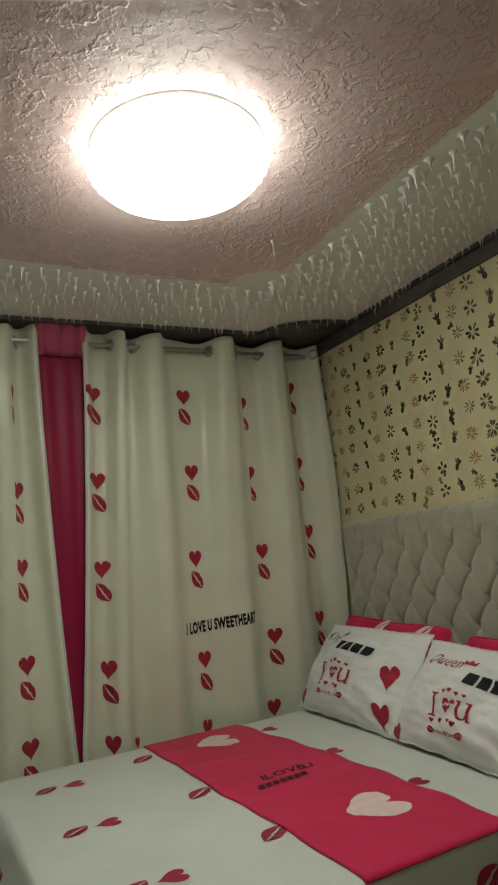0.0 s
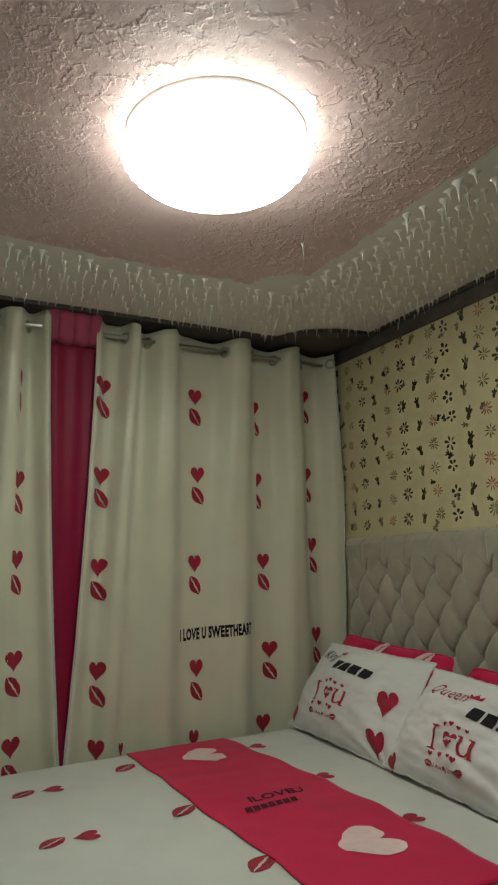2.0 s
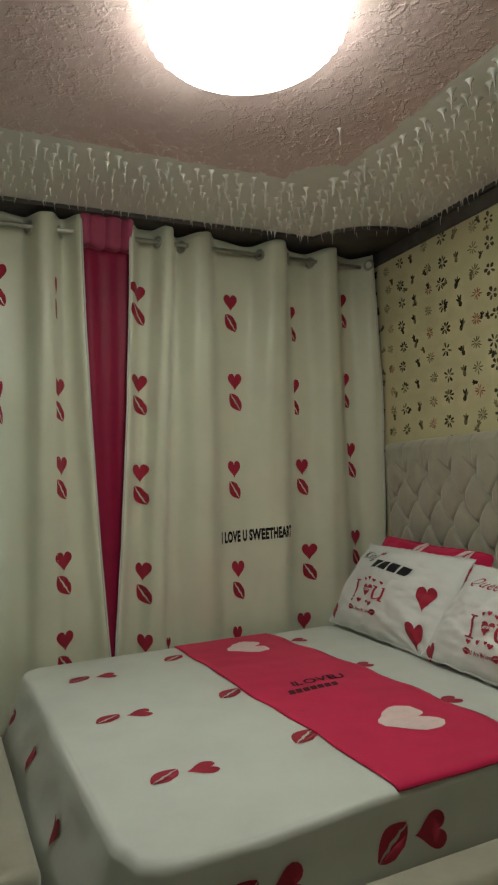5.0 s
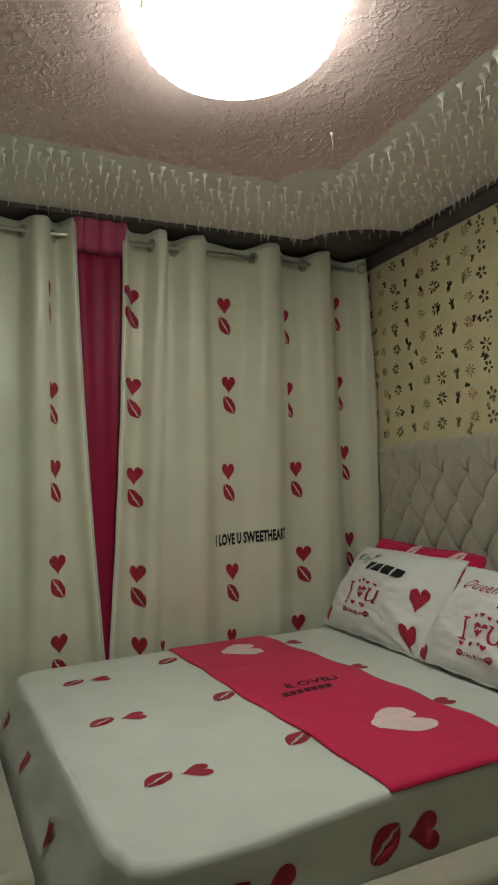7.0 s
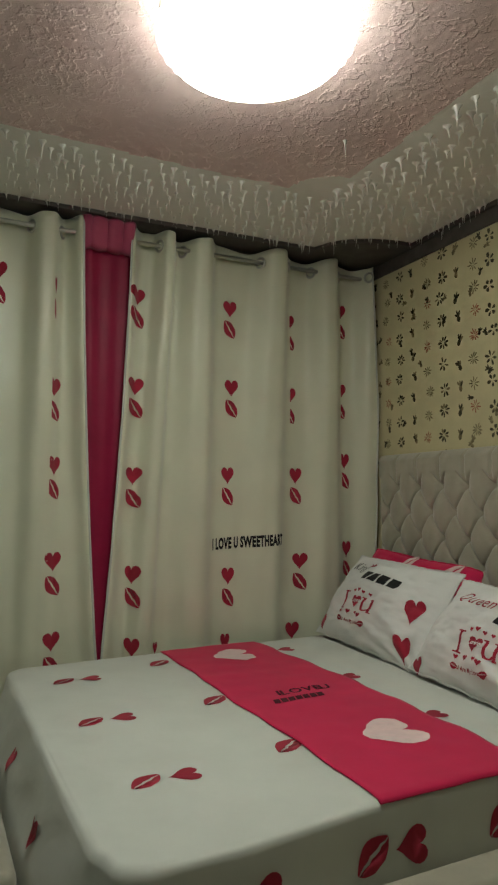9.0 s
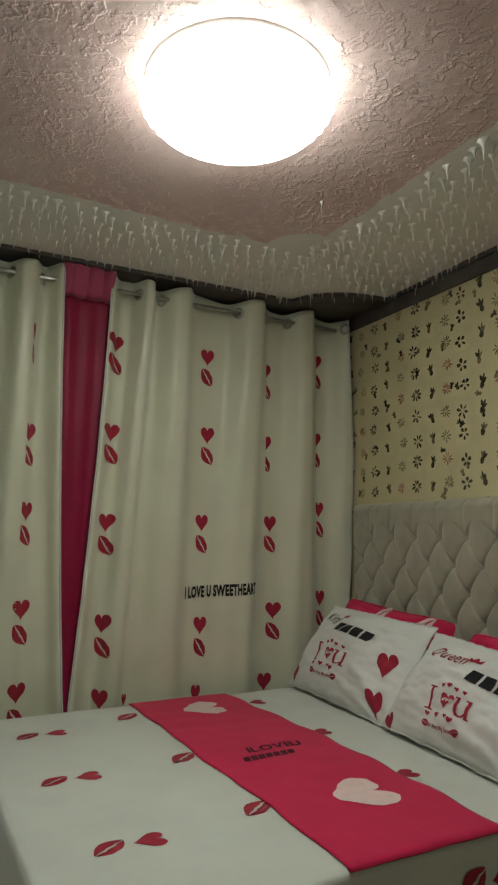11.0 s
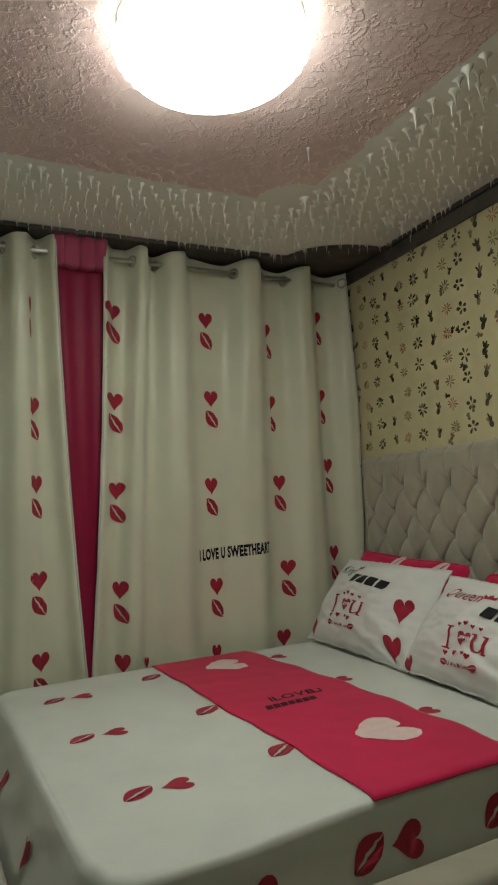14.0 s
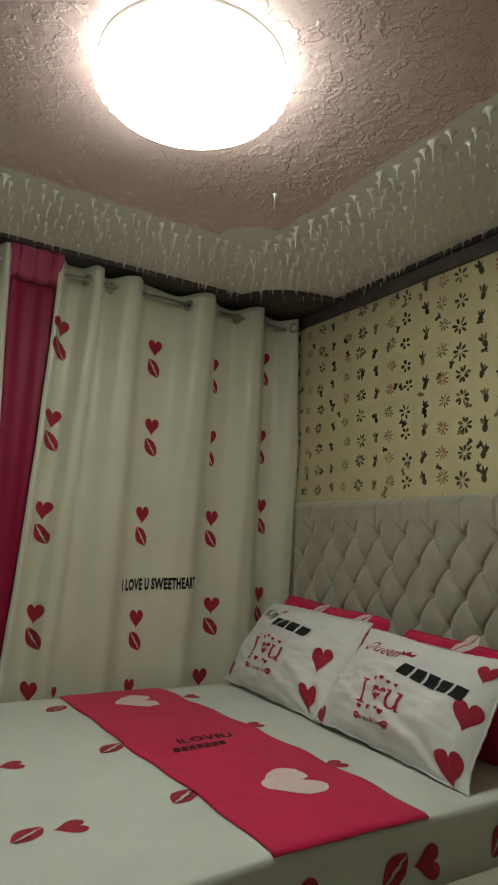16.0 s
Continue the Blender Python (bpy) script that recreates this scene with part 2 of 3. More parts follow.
def cut_off(poly, lo):
    """What remains of an outline where it goes on past lo."""
    out = []
    for (x0, y0), (x1, y1) in zip(poly, poly[1:] + poly[:1]):
        if x0 >= lo:
            out.append((x0, y0))
        if (x0 >= lo) != (x1 >= lo):
            out.append((lo, y0 + (y1 - y0) * (lo - x0) / (x1 - x0)))
    return out


def kiss(bm, surf, u, v, size, turn=0.0, mat=0, squeeze=1.0, both=True, cut=0.03, lo=-99.0):
    """A heart with a tilted kiss below it, turned about its middle; lo is where a fold or hem swallows it."""
    c, s = math.cos(radians(turn)), math.sin(radians(turn))
    h = place2d(heart(), 0, 0.58 * size, size * 0.92 * squeeze, size)
    polys = list(h)
    if both:
        polys += [[(x * squeeze, y) for x, y in q] for q in place2d(lips(), 0.0, -0.52 * size, size * 1.12, size * 1.10, -56)]
    polys = [cut_off([(u + c * x - s * y, v + s * x + c * y) for x, y in q], lo) for q in polys]
    return lay(bm, [q for q in polys if len(q) > 2], surf, cut, mat)


# ---- the room ----
def slab_object(name, boxes, mat, bevel=0.0):
    bm = bmesh.new()
    for lo, hi in boxes:
        box(bm, lo, hi, bevel)
    return tagged(new(name, finish(bm, name, mat, False)), kind="structure")


floor = slab_object("floor", [((WEST, SOUTH, -0.12), (0.16, NORTH + 0.16, 0))], FLOOR)
tagged(floor, "plain grey tiled bedroom floor under the bed", "floor")
wall_south = slab_object("wall_south", [((WEST - 0.15, SOUTH - 0.15, 0), (0.16, SOUTH, CEIL + 0.1))], WALL)
tagged(wall_south, "plain cream painted bedroom wall", "wall")
wall_west = slab_object("wall_west", [((WEST - 0.15, SOUTH, 0), (WEST, NORTH, CEIL + 0.1))], WALL)
tagged(wall_west, "plain cream painted bedroom wall", "wall")
wall_east = slab_object("wall_east", [((0, SOUTH, 0), (0.16, NORTH + 0.16, CEIL + 0.1))], WALLPAPER)
tagged(wall_east, "cream wallpaper with rows of dark and red flowers", "wall")
W0, W1, WZ0, WZ1 = -2.90, -1.95, 0.98, 2.12       # window opening behind the curtain
wall_north = slab_object("wall_north", [
    ((WEST - 0.15, NORTH, 0), (W0, NORTH + 0.16, CEIL + 0.1)), ((W1, NORTH, 0), (0, NORTH + 0.16, CEIL + 0.1)),
    ((W0, NORTH, 0), (W1, NORTH + 0.16, WZ0)), ((W0, NORTH, WZ1), (W1, NORTH + 0.16, CEIL + 0.1))], WALLPAPER)
tagged(wall_north, "cream flowered wallpaper wall behind the curtains", "wall")

# window behind the curtain, with daylight
window = tagged(new("window_1"), "white framed window behind drawn curtains", "window", kind="structure")
bm = bmesh.new()
for lo, hi in (((W0, NORTH + 0.05, WZ0), (W0 + 0.05, NORTH + 0.11, WZ1)), ((W1 - 0.05, NORTH + 0.05, WZ0), (W1, NORTH + 0.11, WZ1)),
               ((W0 + 0.05, NORTH + 0.05, WZ0), (W1 - 0.05, NORTH + 0.11, WZ0 + 0.05)), ((W0 + 0.05, NORTH + 0.05, WZ1 - 0.05), (W1 - 0.05, NORTH + 0.11, WZ1)),
               (((W0 + W1) / 2 - 0.025, NORTH + 0.05, WZ0 + 0.05), ((W0 + W1) / 2 + 0.025, NORTH + 0.11, WZ1 - 0.05))):
    box(bm, lo, hi, 0.004, 1)
part("window_frame", bm, WHITE, window)
for x0, x1 in ((W0 + 0.05, (W0 + W1) / 2 - 0.025), ((W0 + W1) / 2 + 0.025, W1 - 0.05)):
    pane = part("pane", box(bmesh.new(), (x0, NORTH + 0.077, WZ0 + 0.05), (x1, NORTH + 0.083, WZ1 - 0.05)), GLASS, window, smooth=False)
    pane.visible_shadow = False
day = bpy.data.lights.new("daylight", "AREA")
day.shape, day.size, day.size_y, day.energy, day.color = "RECTANGLE", W1 - W0 - 0.1, WZ1 - WZ0 - 0.1, 7.0, (0.36, 0.52, 1.0)
new("daylight", day).matrix_world = look(((W0 + W1) / 2, NORTH + 0.14, (WZ0 + WZ1) / 2), ((W0 + W1) / 2, -2, (WZ0 + WZ1) / 2))


# ---- ceiling: a rough pink field in a grey band full of plaster drips ----
PX0, PX1, PY0, PY1, LOBE = -2.17, -0.672, -2.20, -0.60, 0.18


def in_pink(x, y):
    w = 0.012 * bumpy(x, y, 3.3, 9)
    if not (PX0 + w < x < PX1 + w and PY0 + w < y < PY1 + w):
        return False
    return all((x - cx) ** 2 + (y - cy) ** 2 > (LOBE + w) ** 2 for cx in (PX0, PX1) for cy in (PY0, PY1))


def ceiling_relief(x, y, pink):
    if not pink:
        return 0.004 * bumpy(x, y, 0, 5)
    # trowelled ridges: flat plates with raised broken rims
    a = noise.noise(Vector((x * 26, y * 26, 1.7)) + 0.8 * Vector((bumpy(x, y, 1, 14), bumpy(x, y, 2, 14), 0)))
    b = noise.noise(Vector((x * 60, y * 60, 5.1)))
    ridge = max(0.0, 1 - abs(a) * 5.0)
    return -0.0026 * ridge * (0.6 + 0.6 * b) - 0.0018 * b - 0.0015 * bumpy(x, y, 4, 7)


bm = bmesh.new()
step = 0.011
nx, ny = int(2.75 / step), int(2.75 / step)
rows = []
for i in range(nx + 1):
    x = -i * step + 0.0
    col = []
    for j in range(ny + 1):
        y = NORTH - 0.0 - j * step
        pk = in_pink(x, y)
        col.append((bm.verts.new((x, y, CEIL + ceiling_relief(x, y, pk))), pk))
    rows.append(col)
for i in range(nx):
    for j in range(ny):
        q = (rows[i][j], rows[i + 1][j], rows[i + 1][j + 1], rows[i][j + 1])
        bm.faces.new([v for v, _ in q]).material_index = 0 if q[0][1] else 1
xe, ye = rows[-1][0][0].co.x, rows[0][-1][0].co.y
for lo, hi in (((WEST, SOUTH, CEIL), (xe, NORTH, CEIL + 0.05)), ((xe, SOUTH, CEIL), (0, ye, CEIL + 0.05)), ((WEST - 0.15, SOUTH - 0.15, CEIL + 0.1), (0.16, NORTH + 0.16, CEIL + 0.2))):
    n0 = len(bm.faces)
    box(bm, lo, hi)
    bm.faces.ensure_lookup_table()
    for f in bm.faces[n0:]:
        f.material_index = 1


def drip(bm, x, y, r, length, rnd):
    """A fluted funnel of plaster that thins into a hanging thread."""
    n, prev = 8, None
    dx, dy = rnd.uniform(-0.007, 0.007), rnd.uniform(-0.007, 0.007)
    ax, turn = rnd.uniform(0.75, 1.25), rnd.uniform(0, 3)
    for f, d in ((1.0, -0.004), (0.60, 0.10), (0.34, 0.24), (0.20, 0.44), (0.12, 0.72), (0.04, 1.0)):
        ring = []
        for i in range(n):
            a = 2 * math.pi * i / n + turn
            q = r * f * (1 + (0.30 * max(0.0, 0.6 - d) if i % 2 else 0.0))
            ring.append(bm.verts.new((x + dx * d + q * ax * math.cos(a), y + dy * d + q / ax * math.sin(a), CEIL - length * d)))
        if prev:
            for i in range(n):
                face = bm.faces.new((prev[i], prev[(i + 1) % n], ring[(i + 1) % n], ring[i]))
                face.material_index = 2
        prev = ring
    bm.faces.new(prev).material_index = 2


def cornice_edge(x):
    """Where the plaster ends before the north wall and the dark cornice shows."""
    return -0.070 - 0.034 * min(1, max(0, (x + 1.75) / 1.3))


rnd = random.Random(7)
PITCH = 0.060
for i in range(44):
    for j in range(44):
        x = -0.05 - i * PITCH + rnd.uniform(-0.016, 0.016) + (0.03 if j % 2 else 0)
        y = -0.02 - j * PITCH + rnd.uniform(-0.016, 0.016)
        m = 0.022
        if in_pink(x - m, y) or in_pink(x + m, y) or in_pink(x, y - m) or in_pink(x, y + m) or x < -2.6 or y < -2.5:
            continue
        if PX0 < x < PX1 and PY0 < y < PY1:
            continue
        if (x / 0.40) ** 2 + ((y - 0.02) / 0.36) ** 2 < 1.0 or y > cornice_edge(x) - 0.02:
            continue
        near = min(1.0, max(0.0, 1 - min(abs(x - PX1), abs(y - PY1)) / 0.45))     # longest along the pink field
        drip(bm, x, y, (rnd.uniform(0.009, 0.015) + 0.006 * near) * (0.45 + 0.27 * near if y > PY1 else 0.7 + 0.3 * near), rnd.uniform(0.026, 0.048) + 0.026 * near * rnd.random(), rnd)
# a fringe of drips along the edge, over the dark cornice
for k in range(58):
    x = -0.43 - k * 0.048 + rnd.uniform(-0.018, 0.018)
    drip(bm, x, cornice_edge(x) + rnd.uniform(-0.006, 0.004), rnd.uniform(0.007, 0.013), rnd.uniform(0.014, 0.038), rnd)
    drip(bm, -0.026 + rnd.uniform(-0.006, 0.004), -0.38 - k * 0.052 + rnd.uniform(-0.018, 0.018), rnd.uniform(0.007, 0.013), rnd.uniform(0.016, 0.042), rnd)
for k in range(7):
    a = radians(12 + 11 * k)
    drip(bm, -0.42 + 0.38 * (1 - math.cos(a)), -0.10 - 0.255 * math.sin(a), 0.008, rnd.uniform(0.012, 0.024), rnd)
drip(bm, -0.858, -1.010, 0.008, 0.070, rnd)
me = bpy.data.meshes.new("ceiling")
bm.to_mesh(me)
bm.free()
for mt in (PINK_PLASTER, GREY_PLASTER, DRIP):
    me.materials.append(mt)
for f in me.polygons:
    f.use_smooth = True
tagged(new("ceiling", me), "rough pink plaster ceiling with grey band of white drips", "ceiling", kind="structure")

# dark cornice: strips on the two walls and a rounded panel in the corner
bm = bmesh.new()
box(bm, (-3.6, NORTH - 0.018, 2.43), (-0.014, NORTH, 2.578), 0.004)
box(bm, (-0.014, -3.6, 2.510), (0.0, NORTH, 2.576), 0.004)
rim = [(-3.6, cornice_edge(-3.6)), (-1.75, cornice_edge(-1.75)), (-0.90, cornice_edge(-0.90)), (-0.43, cornice_edge(-0.43))]
rim += [(-0.42 + 0.395 * (1 - math.cos(a)), -0.10 - 0.255 * math.sin(a)) for a in (radians(9 * k) for k in range(1, 11))]
rim += [(-0.024, -3.6), (0.0, -3.6), (0.0, NORTH), (-3.6, NORTH)]
lo = [bm.verts.new((x, y, 2.580 + 0.003 * math.sin(9 * x))) for x, y in rim]
hi = [bm.verts.new((x, y, 2.598)) for x, y in rim]
bm.faces.new(lo)
bm.faces.new(hi)
for k in range(len(rim)):
    bm.faces.new((lo[k], lo[(k + 1) % len(rim)], hi[(k + 1) % len(rim)], hi[k]))
tagged(new("trim", finish(bm, "trim", DARK, False)), "dark brown cornice strip round the ceiling's edge", "cornice", kind="structure")


# ---- wallpaper print ----
def east_face(u, v):
    return Vector((-0.0016, -u, v))


def north_face(u, v):
    return Vector((-u, NORTH - 0.0016, v))


def wallpaper_print(name, surf, u0, u1, z0, z1, wall, seed):
    rnd = random.Random(seed)
    bm = bmesh.new()
    kinds = ("daisy", "vase", "soft")
    k, u = 0, u0
    while u < u1:
        kind = kinds[k % 3]
        z = z0 + rnd.uniform(-0.012, 0.012)
        while z < z1:
            uu, zz = u + rnd.uniform(-0.012, 0.012), z + rnd.uniform(-0.01, 0.01)
            big = 0.85 + 0.35 * min(1, max(0, uu / 1.2))
            if kind == "daisy":
                if k % 6 == 3 and rnd.random() < 0.5 and uu > 0.8:
                    lay(bm, place2d(petals(5, 0.10, 0.5, 0.13, rnd), uu, zz, 0.062), surf, 1, 0)
                else:
                    for leaf in petals(rnd.choice((6, 7, 8, 8)), 0.08, 0.5, 0.086, rnd):
                        lay(bm, place2d([leaf], uu, zz, 0.067 * big), surf, 1, 0 if rnd.random() < 0.78 else 1)
            elif kind == "vase":
                for leaf in place2d(vase(rnd), uu, zz, 0.044 * big, 0.060 * big, rnd.uniform(-25, 25)):
                    lay(bm, [leaf], surf, 1, 0 if rnd.random() < 0.6 else 1)
            else:
                red = rnd.random() < (0.55 if z < 2.15 else 0.15) + (0.25 if uu > 0.8 else 0)
                lay(bm, place2d(petals(rnd.choice((8, 9, 10)), 0.04, 0.5, 0.055, rnd), uu, zz, 0.058 * big), surf, 1, 2 if red else 1)
            if rnd.random() < 0.40:
                ox, oz = rnd.uniform(-0.05, 0.05), rnd.uniform(-0.05, 0.05)
                lay(bm, place2d(vase(rnd), uu + ox, zz + oz, 0.034, 0.042, rnd.uniform(-90, 90)), surf, 1, rnd.choice((0, 1)))
            z += 0.1055
        u += 0.1015
        k += 1
    ob = part(name, bm, [INK, INK_SOFT, INK_RED], wall, "printed rows of flowers", smooth=False)
    tagged(ob, kind="stuff")


wallpaper_print("flower_print", east_face, -0.085, 1.75, 1.526, 2.50, wall_east, 3)
wallpaper_print("flower_print", north_face, 0.03, 0.30, 0.8, 2.52, wall_north, 4)


# ---- ceiling lamp ----
LX, LY = -1.408, -1.417
lamp = thing("ceiling_lamp", "round lit ceiling lamp with scalloped crystal rim", "ceiling lamp")
lamp.location = (LX, LY, CEIL)
part("base_ring", lathe(bmesh.new(), [(0.248, 0.006), (0.251, -0.004), (0.247, -0.012), (0.240, -0.016), (0.238, -0.040), (0.206, -0.040), (0.206, 0.006)], 72), ACRYLIC, lamp, "white acrylic base ring")
part("crystal_rim", lathe(bmesh.new(), [(0.236, -0.040), (0.246, -0.043), (0.251, -0.053), (0.248, -0.066), (0.236, -0.070)], 288, wave=0.042, lobes=36), RIM, lamp, "scalloped glowing crystal rim")
part("diffuser", lathe(bmesh.new(), [(0.232, -0.062), (0.240, -0.071), (0.233, -0.089), (0.205, -0.103), (0.140, -0.111), (0.060, -0.114), (0.004, -0.115)], 144), GLOW, lamp, "glowing white diffuser")

# ---- curtains ----
FRONT = ((-3.05, 0.075), (-2.72, 0.07), (-2.38, 0.08), (-2.01, 0.075), (-1.71, 0.055), (-1.165, 0.040), (-1.00, 0.070), (-0.605, 0.080), (-0.30, 0.070), (-0.03, 0.07))


def left_edge(z):      # inner edge of the west curtain
    t = max(0.0, (2.565 - z) / 1.9)
    return -1.558 + 0.086 * t ** 1.6


def right_edge(z):     # inner edge of the east curtain
    t = max(0.0, (2.565 - z) / 1.9)
    return -1.343 - 0.108 * t ** 1.45


DRIFT = {5: -0.13, 6: -0.05, 7: -0.09, 8: -0.01}      # folds that swing west towards the floor


def fold(x, z):
    """How far the cloth stands out into the room at a place along the rod."""
    t = min(1, max(0, (z - 0.4) / 2.1))
    f = sum(math.exp(-(abs(x - (1 - t) * (DRIFT[k] if k in DRIFT else 0.02 * math.sin(5 * c)) - c) / (w * (1.25 - 0.25 * t))) ** 3.4) for k, (c, w) in enumerate(FRONT))
    f += 0.75 * (math.exp(-((x - left_edge(z) + 0.01) / 0.032) ** 2) * (x < -1.45) + math.exp(-((x - right_edge(z) - 0.01) / 0.032) ** 2) * (x > -1.47))
    f = min(f, 1.0) * (0.48 + 0.52 * t)
    f += 0.10 * (1 - t) * math.sin(x * 31 + 1.5 * math.sin(z * 2)) + 0.10 * bumpy(x, z, 0, 6) * (1 - 0.5 * t)
    return f


def curtain_y(x, z):
    return 0.034 - 0.100 * fold(x, z)


def white_curtain(x_of, label, n):
    ob = thing("curtain", label, "curtain", "white curtains")

    def P(a, b):
        z = 0.22 + (2.566 - 0.22) * b
        x = x_of(a, z)
        return Vector((x, curtain_y(x, z), z + 0.010 * math.sin(x * 19) * b ** 8))
    body = part("cloth", (lambda bm: (grid_mesh(bm, P, n, 70), bm)[1])(bmesh.new()), CREAM, ob)
    body.modifiers.new("thickness", "SOLIDIFY").thickness = 0.002
    return ob


def outer_right(z):
    return -0.052 + 0.032 * min(1, (2.56 - z) / 0.7) - 0.03 * max(0, (1.7 - z))


def on_curtain(u, v):
    e = 0.004
    y = curtain_y(u, v)
    n = Vector((-(curtain_y(u + e, v) - curtain_y(u - e, v)) / (2 * e), 1, -(curtain_y(u, v + e) - curtain_y(u, v - e)) / (2 * e))).normalized()
    return Vector((u, y, v)) - 0.0024 * n


west = white_curtain(lambda a, z: -3.25 + (left_edge(z) + 3.25) * a, "cream eyelet curtain printed with red hearts and kisses", 220)
east = white_curtain(lambda a, z: right_edge(z) + (outer_right(z) - right_edge(z)) * a, "cream eyelet curtain printed with hearts and sweet words", 190)


def motif(curtain, x, z, width=1.0, lo=-99.0, size=0.088, both=True):
    bm = bmesh.new()
    kiss(bm, on_curtain, x, z, size, 0, 0, width, both, 0.012, lo)
    part("heart_print", bm, PRINT_RED, curtain, smooth=True)


# each heart and kiss: place, width and where a fold swallows its one side
for x, z, width, lo in (
        (-0.834, 2.213, 0.95, -9), (-0.825, 1.826, 0.95, -9), (-0.846, 1.404, 0.82, -9), (-0.846, 0.931, 0.80, -9),
        (-0.509, 2.182, 0.95, -0.504), (-0.506, 1.809, 0.95, -0.503), (-0.473, 1.406, 0.95, -0.512), (-0.453, 0.983, 1.08, -9),
        (-0.196, 2.273, 0.95, -0.194), (-0.203, 1.849, 0.95, -0.200), (-0.186, 1.484, 0.85, -0.204), (-0.186, 1.034, 0.85, -0.234)):
    motif(east, x, z, width, lo)
for x, z, width in ((-1.305, 2.212, 1.20), (-1.307, 1.800, 1.20), (-1.311, 1.397, 1.05), (-1.312, 0.963, 0.80)):
    motif(east, x, z, width, right_edge(z) + 0.006)
motif(east, -0.499, 0.645, 1.0, -9, 0.092, both=False)
motif(east, -0.861, 0.628, 0.55, -9, both=False)
motif(east, -1.314, 0.652, 0.75, -9, both=False)
motif(east, -1.192, 0.945, 0.8, -1.168, 0.07)
motif(east, -1.204, 0.651, 0.45, -9, 0.06, both=False)
for x, z, width, lo in ((-1.673, 2.198, 0.14, -9), (-1.670, 1.768, 0.95, -1.680), (-1.660, 1.436, 0.80, -1.683), (-1.657, 1.036, 1.0, -9), (-1.657, 0.708, 1.0, -9),
                        (-1.895, 2.255, 0.9, -1.912), (-1.898, 1.756, 0.35, -9), (-2.071, 0.694, 0.8, -9), (-2.301, 1.400, 0.9, -9), (-2.698, 1.749, 0.9, -9)):
    motif(west, x, z, width, lo)


def phrase(curtain, x, z):
    bm = bmesh.new()
    polys = letters("I LOVE U SWEETHEART", 0.048, 0.0, 0.0036, 0.80)
    w = max(p[0] for q in polys for p in q) - min(p[0] for q in polys for p in q)
    lay(bm, [[(x + px * 0.350 / w, z + py + 0.028 * px) for px, py in q] for q in polys], on_curtain, 0.012)
    part("writing", bm, PRINT_BLACK, curtain, "black printed words")


phrase(east, -0.752, 1.139)
phrase(west, -2.105, 1.135)


def piping(curtain, edge):
    bm = bmesh.new()
    prev = None
    for k in range(60):
        z = 0.3 + 2.26 * k / 59
        x = edge(z)
        c = Vector((x, curtain_y(x, z) - 0.004, z))
        ring = [bm.verts.new(c + Vector((0.0048 * math.cos(a), 0.0048 * math.sin(a), 0))) for a in (2 * math.pi * i / 6 for i in range(6))]
        if prev:
            for i in range(6):
                bm.faces.new((prev[i], prev[(i + 1) % 6], ring[(i + 1) % 6], ring[i]))
        prev = ring
    part("hem", bm, SHEET, curtain, "white stitched hem")


piping(west, left_edge)
piping(east, right_edge)
piping(east, outer_right)

ROD = 2.507
for x, own in ((-1.205, east), (-1.085, east), (-0.685, east), (-0.525, east), (-0.385, east), (-0.215, east), (-0.068, east),
               (-1.77, west), (-1.64, west), (-1.93, west), (-2.09, west)):
    bm = bmesh.new()
    s = 0.02
    nrm = Vector((1.0, 0.55 if curtain_y(x + s, ROD) < curtain_y(x - s, ROD) else -0.55, 0))
    torus(bm, (x, curtain_y(x, ROD) - 0.006, ROD), nrm, 0.024, 0.006)
    part("eyelet", bm, METAL, own, "metal eyelet ring")

rod = thing("curtain_rod", "thin steel curtain rod with small end knob", "curtain rod")
part("bar", tube(bmesh.new(), (-3.3, -0.012, ROD), (-0.035, -0.012, ROD), 0.010), METAL, rod)
bm = bmesh.new()
bmesh.ops.create_uvsphere(bm, u_segments=16, v_segments=10, radius=0.015)
bmesh.ops.transform(bm, matrix=Matrix.Translation((-0.026, -0.012, ROD)), verts=bm.verts)
part("knob", bm, METAL, rod)
for x in (-0.06, -3.2):
    part("bracket", tube(bmesh.new(), (x, -0.012, ROD), (x, NORTH, ROD), 0.006), METAL, rod)

# red drape between the white curtains
drape = thing("red_drape", "crimson drape with gathered pink header between white curtains", "curtain")


def drape_point(a, z, out=0.0):
    l, r = left_edge(z) - 0.035, right_edge(z) + 0.035
    x = l + (r - l) * a
    t = min(1, max(0, (z - 0.5) / 2))
    y = 0.008 + 0.024 * abs(2 * a - 1) ** 6 + 0.004 * math.sin(a * 19) * t + 0.004 * math.sin(a * 9 + z) - out
    return Vector((x, y + 0.004, z))


bm = bmesh.new()
grid_mesh(bm, lambda a, b: drape_point(a, 0.3 + 2.17 * b), 40, 50)
part("cloth", bm, SATIN, drape).modifiers.new("thickness", "SOLIDIFY").thickness = 0.002


def header(a, b):
    z = 2.450 - 0.010 * abs(math.sin(a * math.pi * 4)) * (1 - b) + 0.130 * b
    p = drape_point(a, z)
    return p + Vector((0, -0.048 * b ** 0.25 * (1 - abs(2 * a - 1) ** 10) - 0.022 * abs(math.sin(a * math.pi * 4)) ** 0.55 * (0.35 + 0.65 * b), 0))


bm = bmesh.new()
grid_mesh(bm, header, 96, 10)
part("header", bm, PINK, drape, "gathered pink heading").modifiers.new("thickness", "SOLIDIFY").thickness = 0.003


# ---- headboard ----
HB = thing("headboard", "beige velvet headboard with deep diamond button tufting", "headboard")
H0, H1, HZ0, HZ1 = -0.07, -1.82, 0.30, 1.565
CY, CZ, Y0, ZT = 0.156, 0.115, -0.380, 1.398


